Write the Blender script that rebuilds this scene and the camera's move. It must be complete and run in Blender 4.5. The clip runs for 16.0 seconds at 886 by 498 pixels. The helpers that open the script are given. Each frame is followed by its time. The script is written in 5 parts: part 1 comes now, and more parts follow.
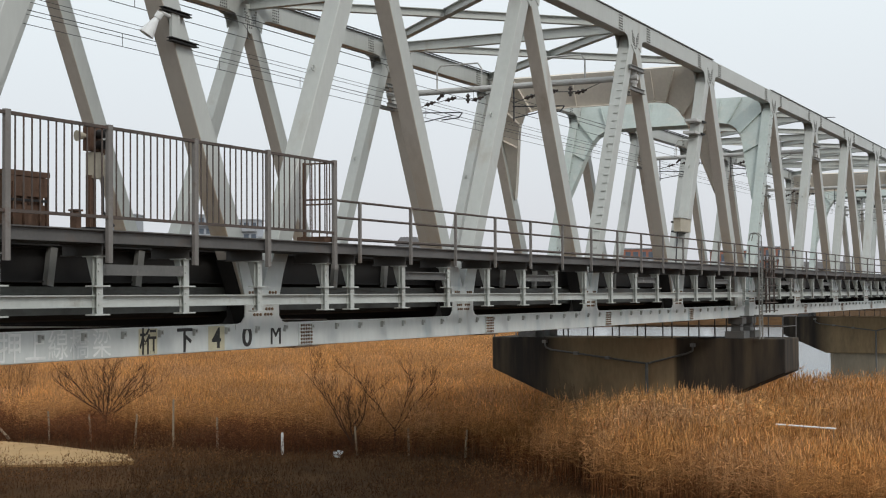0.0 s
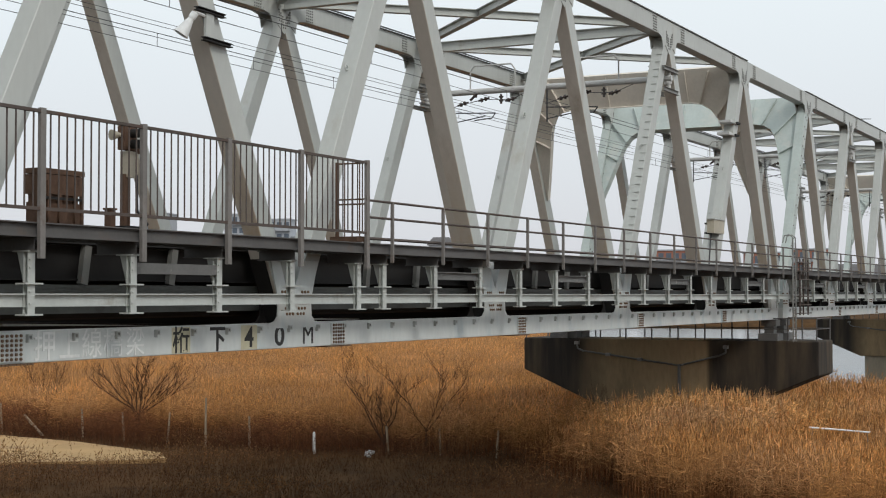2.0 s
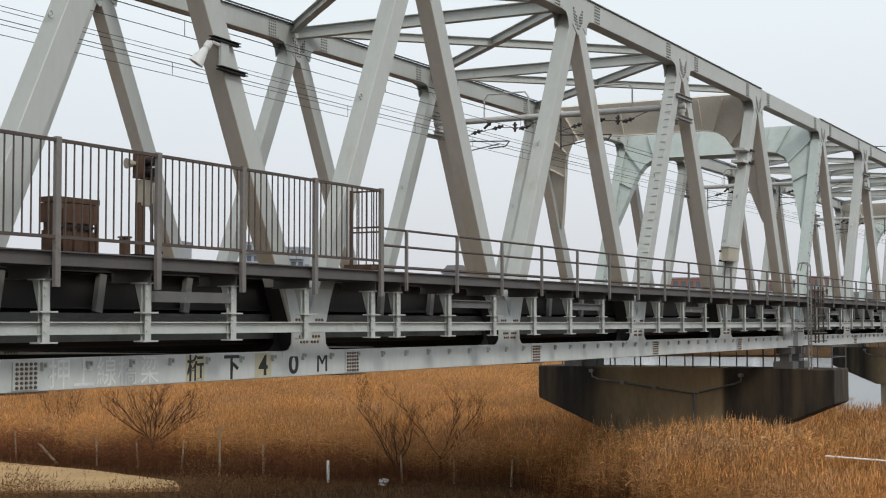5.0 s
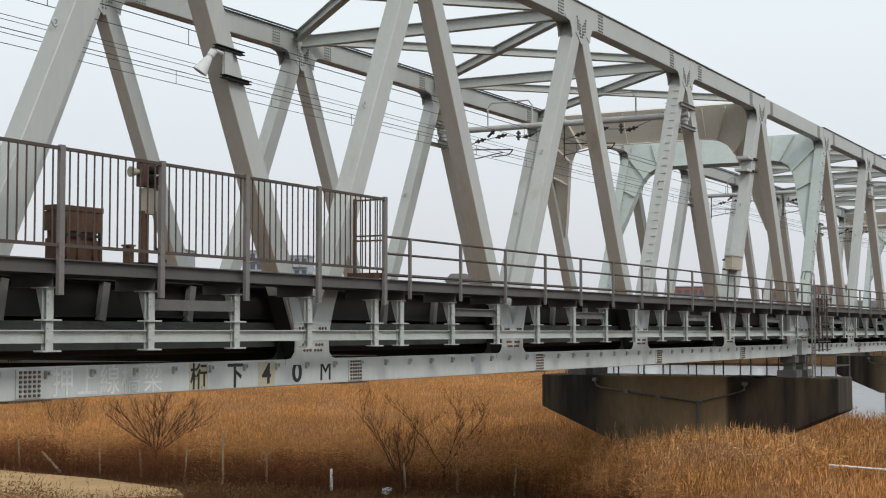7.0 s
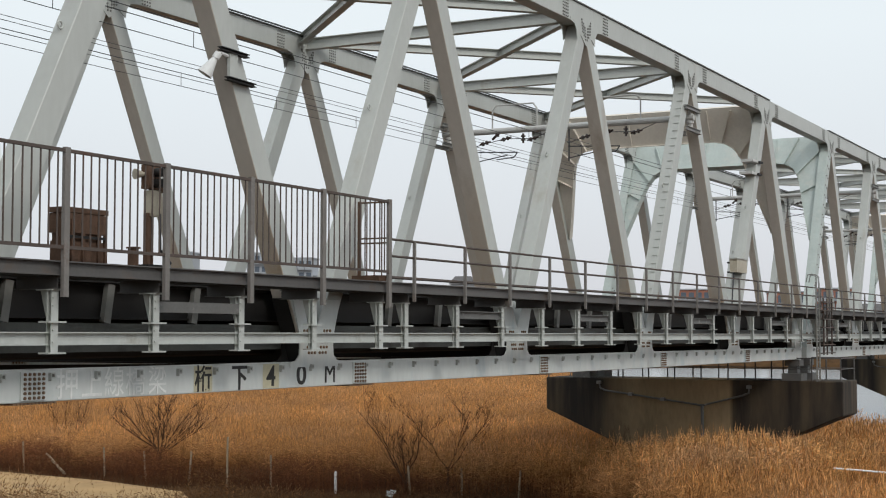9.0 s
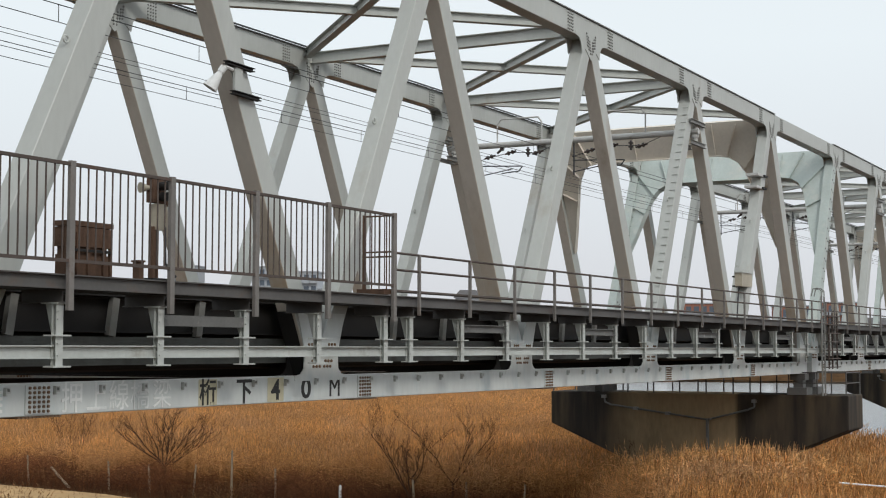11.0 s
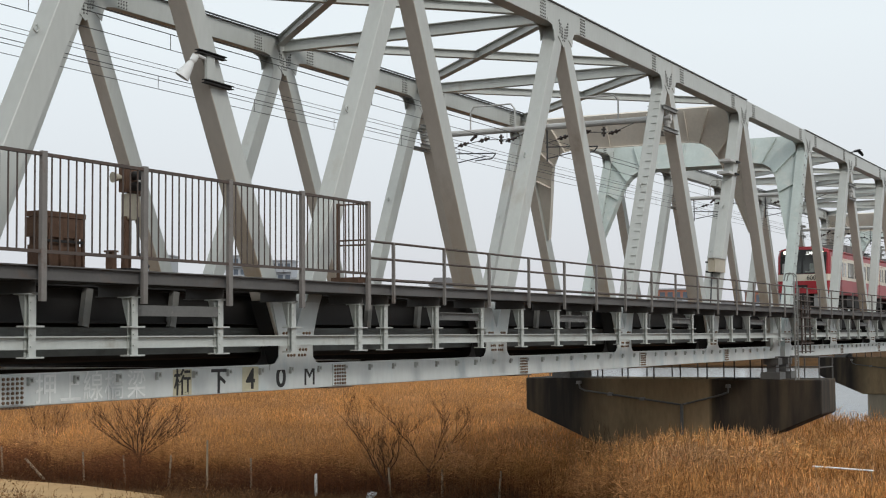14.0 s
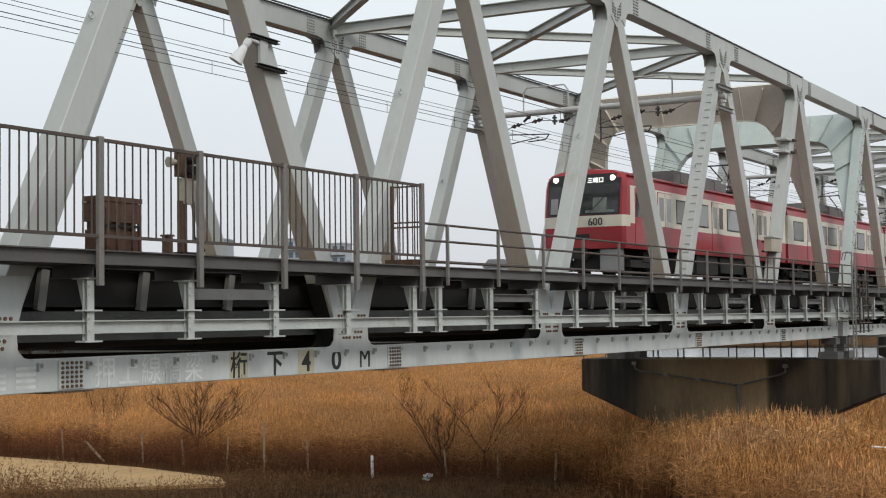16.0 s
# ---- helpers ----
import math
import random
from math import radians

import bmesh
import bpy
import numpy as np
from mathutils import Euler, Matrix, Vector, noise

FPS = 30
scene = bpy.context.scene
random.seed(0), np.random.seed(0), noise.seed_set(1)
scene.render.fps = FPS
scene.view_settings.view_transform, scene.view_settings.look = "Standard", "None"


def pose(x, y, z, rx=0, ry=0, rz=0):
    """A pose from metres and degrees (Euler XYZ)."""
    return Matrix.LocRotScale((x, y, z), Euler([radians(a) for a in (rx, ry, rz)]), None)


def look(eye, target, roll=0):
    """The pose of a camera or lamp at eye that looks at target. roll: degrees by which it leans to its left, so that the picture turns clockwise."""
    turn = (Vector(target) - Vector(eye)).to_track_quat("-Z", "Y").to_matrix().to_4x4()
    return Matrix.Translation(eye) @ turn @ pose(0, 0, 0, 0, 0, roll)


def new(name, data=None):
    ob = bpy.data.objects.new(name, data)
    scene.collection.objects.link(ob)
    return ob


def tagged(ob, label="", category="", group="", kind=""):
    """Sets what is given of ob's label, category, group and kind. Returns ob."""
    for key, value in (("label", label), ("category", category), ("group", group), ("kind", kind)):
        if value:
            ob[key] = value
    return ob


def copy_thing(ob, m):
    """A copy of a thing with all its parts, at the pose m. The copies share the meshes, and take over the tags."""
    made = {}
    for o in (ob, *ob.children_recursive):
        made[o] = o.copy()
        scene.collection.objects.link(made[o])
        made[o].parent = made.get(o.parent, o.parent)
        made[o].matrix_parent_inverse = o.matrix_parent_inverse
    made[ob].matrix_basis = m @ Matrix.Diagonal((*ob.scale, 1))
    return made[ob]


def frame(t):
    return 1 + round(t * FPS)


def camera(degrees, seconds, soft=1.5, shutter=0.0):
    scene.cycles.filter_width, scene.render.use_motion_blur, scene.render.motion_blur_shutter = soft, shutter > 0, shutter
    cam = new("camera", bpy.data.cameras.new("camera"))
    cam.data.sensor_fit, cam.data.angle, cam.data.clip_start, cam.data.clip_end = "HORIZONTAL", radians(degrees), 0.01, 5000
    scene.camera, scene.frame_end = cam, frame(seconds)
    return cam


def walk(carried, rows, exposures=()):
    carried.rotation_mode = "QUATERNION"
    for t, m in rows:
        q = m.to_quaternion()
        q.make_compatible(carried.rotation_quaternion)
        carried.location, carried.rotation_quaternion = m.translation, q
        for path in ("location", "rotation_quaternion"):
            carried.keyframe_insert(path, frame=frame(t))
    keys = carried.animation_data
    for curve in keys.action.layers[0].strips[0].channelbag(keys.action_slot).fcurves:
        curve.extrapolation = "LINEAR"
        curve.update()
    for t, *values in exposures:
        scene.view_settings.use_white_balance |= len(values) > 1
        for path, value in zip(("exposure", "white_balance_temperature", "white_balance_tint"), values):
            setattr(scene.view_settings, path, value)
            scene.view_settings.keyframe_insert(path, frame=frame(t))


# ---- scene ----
cam = camera(33.45, 16.0, soft=1.1)
# seconds, pitch, roll, yaw
PATH = [
    (0.0, 1.780, 0.370, 25.880),
    (0.5, 1.513, -0.168, 26.362),
    (1.0, 1.531, -0.294, 26.806),
    (1.5, 1.825, -0.125, 27.186),
    (2.0, 1.798, 0.037, 27.128),
    (2.5, 2.176, 0.030, 27.082),
    (3.0, 2.420, -0.039, 26.988),
    (3.5, 2.410, 0.047, 27.167),
    (4.0, 2.696, 0.167, 27.295),
    (4.5, 2.806, 0.072, 27.575),
    (7.0, 3.212, 0.025, 27.809),
    (7.5, 3.343, 0.057, 27.906),
    (8.0, 3.532, -0.077, 28.021),
    (8.5, 3.446, -0.117, 27.768),
    (9.0, 3.313, -0.057, 27.980),
    (9.5, 3.482, 0.016, 28.083),
    (12.0, 3.896, -0.144, 28.225),
    (12.5, 3.854, 0.066, 28.448),
    (13.0, 3.770, -0.028, 28.178),
    (13.5, 4.123, 0.262, 27.877),
    (14.0, 3.366, 0.379, 27.186),
    (14.5, 2.820, 0.398, 26.866),
    (15.0, 2.115, 0.371, 26.844),
    (15.5, 2.403, 0.489, 27.189),
    (16.0, 2.677, 0.726, 29.305),
]

# the bridge runs along +y; the eye stands beside it, over the bank
EYE = 5.2
rows = [(t, pose(0, 0, EYE, 90 + pitch, roll, yaw)) for t, pitch, roll, yaw in PATH]
walk(cam, rows)

# ---- light: a bright overcast winter sky ----
world = bpy.data.worlds.new("sky")
scene.world = world
world.use_nodes = True
wn, wl = world.node_tree.nodes, world.node_tree.links
bg = wn["Background"]
sky = wn.new("ShaderNodeTexSky")
sky.sky_type, sky.sun_disc = "NISHITA", False
SUN_ELEVATION, SUN_ROTATION = radians(38), radians(150)
sky.sun_elevation, sky.sun_rotation = SUN_ELEVATION, SUN_ROTATION
sky.air_density, sky.dust_density = 1.0, 3.0
haze = wn.new("ShaderNodeMix")
haze.data_type = "RGBA"
haze.inputs[0].default_value = 0.9
# the cloud sheet: a little bluer overhead than at the horizon
where, rise, sheet = wn.new("ShaderNodeTexCoord"), wn.new("ShaderNodeSeparateXYZ"), wn.new("ShaderNodeMix")
sheet.data_type = "RGBA"
sheet.inputs[6].default_value, sheet.inputs[7].default_value = (7.0, 7.1, 7.6, 1), (8.8, 9.45, 9.75, 1)
lift = wn.new("ShaderNodeMapRange")
lift.inputs[1].default_value, lift.inputs[2].default_value = 0.0, 0.2
wl.new(where.outputs["Generated"], rise.inputs[0])
wl.new(rise.outputs[2], lift.inputs[0])
wl.new(lift.outputs[0], sheet.inputs[0])
wl.new(sheet.outputs[2], haze.inputs[7])
wl.new(sky.outputs[0], haze.inputs[6])
wl.new(haze.outputs[2], bg.inputs[0])
bg.inputs[1].default_value = 0.1
sun = new("sun", bpy.data.lights.new("sun", "SUN"))
sun.data.energy, sun.data.angle, sun.data.color = 1.2, radians(14), (1, 0.95, 0.88)
# the sun stands over the eye's side of the bridge
sun.matrix_basis = look((0, 0, 60), (-60 * math.cos(radians(30)) / math.tan(SUN_ELEVATION), 60 * math.sin(radians(30)) / math.tan(SUN_ELEVATION), 0))
scene.view_settings.exposure = 0.0


# ---- materials ----
def material(name, colour, rough=0.6, metal=0.0, vary=0.12, scale=1.5, fine=18.0, bump=0.15, stain=None, stain_amount=0.45, stain_scale=0.6, stain_soft=0.18, stretch=1.0, pieces=False, runoff=None, gloss=0.5):
    """A surface with a broad and a fine variation, fine relief, and an optional second colour in patches."""
    m = bpy.data.materials.new(name)
    m.use_nodes = True
    n, l = m.node_tree.nodes, m.node_tree.links
    b = n["Principled BSDF"]
    b.inputs["Roughness"].default_value, b.inputs["Metallic"].default_value = rough, metal
    b.inputs["Specular IOR Level"].default_value = gloss
    geo = n.new("ShaderNodeNewGeometry")
    mapping = n.new("ShaderNodeMapping")
    mapping.inputs["Scale"].default_value = (1, 1, stretch)
    l.new(geo.outputs["Position"] if not pieces else n.new("ShaderNodeTexCoord").outputs["Object"], mapping.inputs[0])
    broad, small = n.new("ShaderNodeTexNoise"), n.new("ShaderNodeTexNoise")
    broad.inputs["Scale"].default_value, small.inputs["Scale"].default_value = scale, fine
    broad.inputs["Detail"].default_value = small.inputs["Detail"].default_value = 5
    l.new(mapping.outputs[0], broad.inputs["Vector"])
    l.new(mapping.outputs[0], small.inputs["Vector"])
    mix = n.new("ShaderNodeMath")
    mix.operation = "MULTIPLY_ADD"
    mix.inputs[1].default_value = 0.45
    l.new(small.outputs[0], mix.inputs[0])
    l.new(broad.outputs[0], mix.inputs[2])
    ramp = n.new("ShaderNodeMapRange")
    ramp.inputs[1].default_value, ramp.inputs[2].default_value = 0.45, 1.0
    ramp.inputs[3].default_value, ramp.inputs[4].default_value = 1 - vary, 1 + vary
    l.new(mix.outputs[0], ramp.inputs[0])
    scaled = n.new("ShaderNodeVectorMath")
    scaled.operation = "SCALE"
    scaled.inputs[0].default_value = colour
    l.new(ramp.outputs[0], scaled.inputs["Scale"])
    last = scaled.outputs[0]
    if stain:
        patch = n.new("ShaderNodeTexNoise")
        patch.inputs["Scale"].default_value, patch.inputs["Detail"].default_value, patch.inputs["Roughness"].default_value = stain_scale, 8, 0.68
        l.new(mapping.outputs[0], patch.inputs["Vector"])
        step = n.new("ShaderNodeMapRange")
        step.inputs[1].default_value, step.inputs[2].default_value = 0.66 - 0.3 * stain_amount, 0.66 - 0.3 * stain_amount + stain_soft
        step.inputs[4].default_value = 0.9
        l.new(patch.outputs[0], step.inputs[0])
        two = n.new("ShaderNodeMix")
        two.data_type = "RGBA"
        two.inputs[7].default_value = (*stain, 1)
        l.new(step.outputs[0], two.inputs[0])
        l.new(last, two.inputs[6])
        last = two.outputs[2]
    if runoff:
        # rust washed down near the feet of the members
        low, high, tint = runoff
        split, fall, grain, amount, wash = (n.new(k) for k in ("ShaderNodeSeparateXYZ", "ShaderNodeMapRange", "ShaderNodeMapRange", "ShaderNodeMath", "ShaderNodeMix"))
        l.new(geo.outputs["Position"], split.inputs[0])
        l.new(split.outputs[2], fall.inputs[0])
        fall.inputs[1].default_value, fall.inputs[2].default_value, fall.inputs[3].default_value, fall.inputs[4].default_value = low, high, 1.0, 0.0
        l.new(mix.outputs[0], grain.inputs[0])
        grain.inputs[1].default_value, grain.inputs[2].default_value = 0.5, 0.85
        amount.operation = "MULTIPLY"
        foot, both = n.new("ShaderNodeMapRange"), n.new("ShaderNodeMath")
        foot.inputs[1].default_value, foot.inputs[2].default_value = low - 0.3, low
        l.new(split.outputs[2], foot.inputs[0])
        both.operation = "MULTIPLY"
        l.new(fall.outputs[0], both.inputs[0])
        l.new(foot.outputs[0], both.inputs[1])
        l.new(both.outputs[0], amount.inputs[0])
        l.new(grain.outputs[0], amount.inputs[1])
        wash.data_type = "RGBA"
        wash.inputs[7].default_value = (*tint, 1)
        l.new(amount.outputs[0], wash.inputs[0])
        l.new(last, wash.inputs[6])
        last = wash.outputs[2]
    l.new(last, b.inputs["Base Color"])
    if bump:
        relief = n.new("ShaderNodeBump")
        relief.inputs["Strength"].default_value, relief.inputs["Distance"].default_value = bump, 0.02
        l.new(mix.outputs[0], relief.inputs["Height"])
        l.new(relief.outputs[0], b.inputs["Normal"])
    return m


def glowing(name, colour, strength):
    m = bpy.data.materials.new(name)
    m.use_nodes = True
    b = m.node_tree.nodes["Principled BSDF"]
    b.inputs["Base Color"].default_value = (*colour, 1)
    b.inputs["Emission Color"].default_value, b.inputs["Emission Strength"].default_value = (*colour, 1), strength
    return m


PAINT = material("bridge_paint", (0.46, 0.478, 0.458), 0.45, vary=0.1, scale=0.5, fine=9, bump=0.06, stain=(0.33, 0.29, 0.24), stain_amount=0.22, stain_scale=0.5, stretch=0.3)
# portal cream, brightened so the colour holds the ground bounce on its underside
BOUNCE_CREAM = material("cream_bounce_paint", (0.7, 0.65, 0.575), 0.5, vary=0.12, scale=0.8, fine=9, bump=0.06, stain=(0.58, 0.52, 0.44), stain_amount=0.3, stain_scale=0.8)
# rust-washed beige, lightened to carry light thrown up onto the undersides
RUSTY_BOUNCE = material("rust_bounce_paint", (0.52, 0.475, 0.42), 0.5, vary=0.12, scale=0.5, fine=9, bump=0.06, stain=(0.33, 0.27, 0.21), stain_amount=0.3, stain_scale=0.5, stretch=0.3, runoff=(EYE + 1.2, EYE + 4.0, (0.44, 0.345, 0.25)))
CHORD = material("chord_paint", (0.6, 0.635, 0.625), 0.45, vary=0.12, scale=0.8, fine=9, bump=0.06, stain=(0.4, 0.5, 0.53), stain_amount=0.35, stain_scale=0.9, stretch=0.35)
GREEN = material("portal_paint", (0.45, 0.51, 0.49), 0.45, vary=0.12, scale=0.8, fine=9, bump=0.08, stain=(0.55, 0.56, 0.52), stain_amount=0.5, stain_scale=1.2)
DECK = material("deck_steel", (0.095, 0.09, 0.087), 0.6, vary=0.2, scale=1.2, fine=14, bump=0.15, stain=(0.11, 0.075, 0.055), stain_amount=0.35, stain_scale=1.5)
# under-deck shade is put into this near-black; small dark fittings share it
DARK = material("dark_shade_steel", (0.015, 0.014, 0.0135), 0.7, vary=0.25, scale=0.8, fine=10, bump=0.2, stain=(0.016, 0.012, 0.01), stain_amount=0.35)
RUST = material("rusted_steel", (0.105, 0.058, 0.036), 0.85, vary=0.35, scale=3, fine=30, bump=0.4, stain=(0.06, 0.033, 0.022), stain_amount=0.5, stain_scale=3)
RAILING = material("railing_steel", (0.08, 0.061, 0.052), 0.7, vary=0.25, scale=2, fine=25, bump=0.2, stain=(0.09, 0.045, 0.03), stain_amount=0.4, stain_scale=2)
BRACKET = material("bracket_paint", (0.22, 0.222, 0.21), 0.5, vary=0.15, scale=2, fine=14, bump=0.1, stain=(0.2, 0.14, 0.1), stain_amount=0.25, stain_scale=2)
BEAM = material("duct_beam_paint", (0.45, 0.47, 0.45), 0.5, vary=0.15, scale=0.8, fine=10, bump=0.08, stain=(0.25, 0.22, 0.18), stain_amount=0.25, stain_scale=1.2)
TROUGH = material("galvanised_trough", (0.13, 0.13, 0.125), 0.6, vary=0.2, stain=(0.4, 0.38, 0.36), stain_amount=0.25, stain_scale=2.5)
DUCT = material("duct_paint", (0.075, 0.08, 0.074), 0.55, vary=0.25, scale=1.2, fine=12, bump=0.1, stain=(0.035, 0.032, 0.028), stain_amount=0.5, stain_scale=0.8)
POST = material("fence_post_paint", (0.18, 0.168, 0.158), 0.65, vary=0.2, scale=2, fine=25, bump=0.2, stain=(0.11, 0.07, 0.05), stain_amount=0.35, stain_scale=2)
BOLT = material("weathered_bolts", (0.17, 0.105, 0.062), 0.7, vary=0.2, bump=0.1)
CONCRETE = material("stained_concrete", (0.3, 0.215, 0.12), 0.9, vary=0.3, scale=0.5, fine=7, bump=0.35, stain=(0.12, 0.088, 0.055), stain_amount=0.4, stain_scale=0.8, stain_soft=0.3, stretch=0.3)


def dark_ends(m, x0, x1, x2, x3, tint):
    """Darker ends along x: full outside x0 and x3, none between x1 and x2, with a ragged edge."""
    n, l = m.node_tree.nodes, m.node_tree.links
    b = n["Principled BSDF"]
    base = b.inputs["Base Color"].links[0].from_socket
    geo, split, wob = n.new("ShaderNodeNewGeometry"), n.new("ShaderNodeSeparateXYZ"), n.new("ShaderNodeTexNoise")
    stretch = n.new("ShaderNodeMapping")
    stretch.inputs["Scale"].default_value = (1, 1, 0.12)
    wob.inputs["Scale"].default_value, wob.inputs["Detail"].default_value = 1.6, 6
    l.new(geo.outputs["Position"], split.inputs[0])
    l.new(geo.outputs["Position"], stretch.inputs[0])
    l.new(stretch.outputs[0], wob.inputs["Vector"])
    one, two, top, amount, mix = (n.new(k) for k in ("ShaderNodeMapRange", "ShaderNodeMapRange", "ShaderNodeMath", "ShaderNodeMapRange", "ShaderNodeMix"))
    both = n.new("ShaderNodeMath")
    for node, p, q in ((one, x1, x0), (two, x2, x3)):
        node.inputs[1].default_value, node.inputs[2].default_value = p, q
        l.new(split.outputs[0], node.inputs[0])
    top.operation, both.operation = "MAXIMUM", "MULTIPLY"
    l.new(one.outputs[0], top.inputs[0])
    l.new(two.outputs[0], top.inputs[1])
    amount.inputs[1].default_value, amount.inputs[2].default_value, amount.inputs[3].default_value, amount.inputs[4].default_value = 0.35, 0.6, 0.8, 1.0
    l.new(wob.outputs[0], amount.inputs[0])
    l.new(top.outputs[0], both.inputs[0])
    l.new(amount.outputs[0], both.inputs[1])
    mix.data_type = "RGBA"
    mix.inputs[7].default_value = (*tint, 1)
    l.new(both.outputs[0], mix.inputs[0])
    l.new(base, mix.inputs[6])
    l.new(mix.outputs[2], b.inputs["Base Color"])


dark_ends(CONCRETE, -25.2, -23.4, -19.15, -18.95, (0.018, 0.014, 0.011))
PALE_CONCRETE = material("pale_concrete", (0.3, 0.255, 0.19), 0.9, vary=0.2, scale=0.6, fine=8, bump=0.3, stain=(0.13, 0.1, 0.07), stain_amount=0.4, stain_scale=0.6, stretch=0.3)
SLEEPER = material("sleeper_timber", (0.1, 0.075, 0.055), 0.9, vary=0.3, scale=3, fine=30, bump=0.4)
STEEL = material("rail_steel", (0.3, 0.27, 0.25), 0.35, metal=0.9, vary=0.2)
WIRE = material("dark_wire", (0.06, 0.06, 0.065), 0.5, metal=0.3)
PIPE = material("galvanised_pipe", (0.5, 0.5, 0.49), 0.45, vary=0.12, scale=2, stain=(0.3, 0.26, 0.23), stain_amount=0.3, stain_scale=3)
PORCELAIN = material("insulator_glaze", (0.06, 0.045, 0.04), 0.25)
BLACK = material("black_lettering", (0.018, 0.018, 0.018), 0.6)
WHITE = material("white_lettering", (0.78, 0.8, 0.8), 0.6, vary=0.1)
OCHRE = material("yellowed_plate", (0.5, 0.47, 0.33), 0.6, vary=0.15)


# ---- mesh helpers ----
class Solid:
    """Collects closed pieces for one mesh."""

    def __init__(self):
        self.v, self.f = [], []

    def add(self, verts, faces):
        k = len(self.v)
        self.v += [tuple(p) for p in verts]
        self.f += [tuple(i + k for i in q) for q in faces]
        return self

    def box(self, x0, x1, y0, y1, z0, z1):
        return self.add([(x, y, z) for z in (z0, z1) for y in (y0, y1) for x in (x0, x1)],
                        [(0, 2, 3, 1), (4, 5, 7, 6), (0, 1, 5, 4), (1, 3, 7, 5), (3, 2, 6, 7), (2, 0, 4, 6)])

    def extrude(self, profile, p, q, side):
        """A closed outline of (a, b), a along side and b square to it, drawn from p to q."""
        p, q, side = Vector(p), Vector(q), Vector(side)
        way = (q - p).normalized()
        side = (side - way * side.dot(way)).normalized()
        up = side.cross(way)
        n = len(profile)
        verts = [c + side * a + up * b for c in (p, q) for a, b in profile]
        faces = [(i, (i + 1) % n, n + (i + 1) % n, n + i) for i in range(n)]
        return self.add(verts, faces + [tuple(range(n))[::-1], tuple(range(n, 2 * n))])

    def beam(self, p, q, w, h, side=(1, 0, 0), bevel=0.0):
        w, h = w / 2, h / 2
        if bevel:
            c = bevel
            outline = [(-w + c, -h), (w - c, -h), (w, -h + c), (w, h - c), (w - c, h), (-w + c, h), (-w, h - c), (-w, -h + c)]
        else:
            outline = [(-w, -h), (w, -h), (w, h), (-w, h)]
        return self.extrude(outline, p, q, side)

    def ibeam(self, p, q, w, h, side=(1, 0, 0), t=0.02):
        """An I section: flanges w wide, h apart."""
        w, h, k = w / 2, h / 2, t / 2
        return self.extrude([(-w, -h), (w, -h), (w, -h + t), (k, -h + t), (k, h - t), (w, h - t), (w, h), (-w, h), (-w, h - t), (-k, h - t), (-k, -h + t), (-w, -h + t)], p, q, side)

    def rod(self, p, q, r, n=8, r2=None):
        p, q = Vector(p), Vector(q)
        way = (q - p).normalized()
        a = way.orthogonal().normalized()
        b = way.cross(a)
        r2 = r if r2 is None else r2
        ring = [(math.cos(6.28319 * i / n), math.sin(6.28319 * i / n)) for i in range(n)]
        verts = [p + (a * c + b * s) * r for c, s in ring] + [q + (a * c + b * s) * r2 for c, s in ring]
        return self.add(verts, [(i, (i + 1) % n, n + (i + 1) % n, n + i) for i in range(n)] + [tuple(range(n))[::-1], tuple(range(n, 2 * n))])

    def ring(self, c, a, b, big, small, n=10, m=5):
        """A round ring about c in the plane of a and b."""
        up = a.cross(b)
        verts = []
        for i in range(n):
            t = 6.28319 * i / n
            d = a * math.cos(t) + b * math.sin(t)
            for k in range(m):
                s = 6.28319 * k / m
                verts.append(c + d * (big + small * math.cos(s)) + up * small * math.sin(s))
        return self.add(verts, [(i * m + k, i * m + (k + 1) % m, (i + 1) % n * m + (k + 1) % m, (i + 1) % n * m + k) for i in range(n) for k in range(m)])

    def tube(self, points, r, n=6):
        for p, q in zip(points, points[1:]):
            self.rod(p, q, r, n)
        return self

    def plate(self, outline, thick, axis="x"):
        """An outline of (u, v) drawn to a thickness from a to b: axis x takes (y, z), axis y takes (x, z)."""
        a, b = thick
        n = len(outline)
        at = (lambda u, v, w: (w, u, v)) if axis == "x" else (lambda u, v, w: (u, w, v)) if axis == "y" else (lambda u, v, w: (u, v, w))
        verts = [at(u, v, w) for w in (a, b) for u, v in outline]
        return self.add(verts, [(i, (i + 1) % n, n + (i + 1) % n, n + i) for i in range(n)] + [tuple(range(n))[::-1], tuple(range(n, 2 * n))])

    def mesh(self, name):
        me = bpy.data.meshes.new(name)
        me.from_pydata(self.v, [], self.f)
        bm = bmesh.new()
        bm.from_mesh(me)
        bmesh.ops.recalc_face_normals(bm, faces=bm.faces)
        bm.to_mesh(me)
        bm.free()
        return me


def part(name, solid, mat, parent=None, label="", smooth=False, at=None):
    me = solid.mesh(name)
    me.materials.append(mat)
    if smooth:
        for p in me.polygons:
            p.use_smooth = True
    ob = new(name, me)
    if parent:
        ob.parent = parent
    if at is not None:
        ob.matrix_basis = at
    if label:
        tagged(ob, label)
    return ob


def shared(name, data, parent, at):
    ob = new(name, data)
    ob.parent, ob.matrix_basis = parent, at
    return ob


def thing(name, label, category, group="", kind="", at=None):
    ob = tagged(new(name), label, category, group, kind)
    if at is not None:
        ob.matrix_basis = at
    return ob


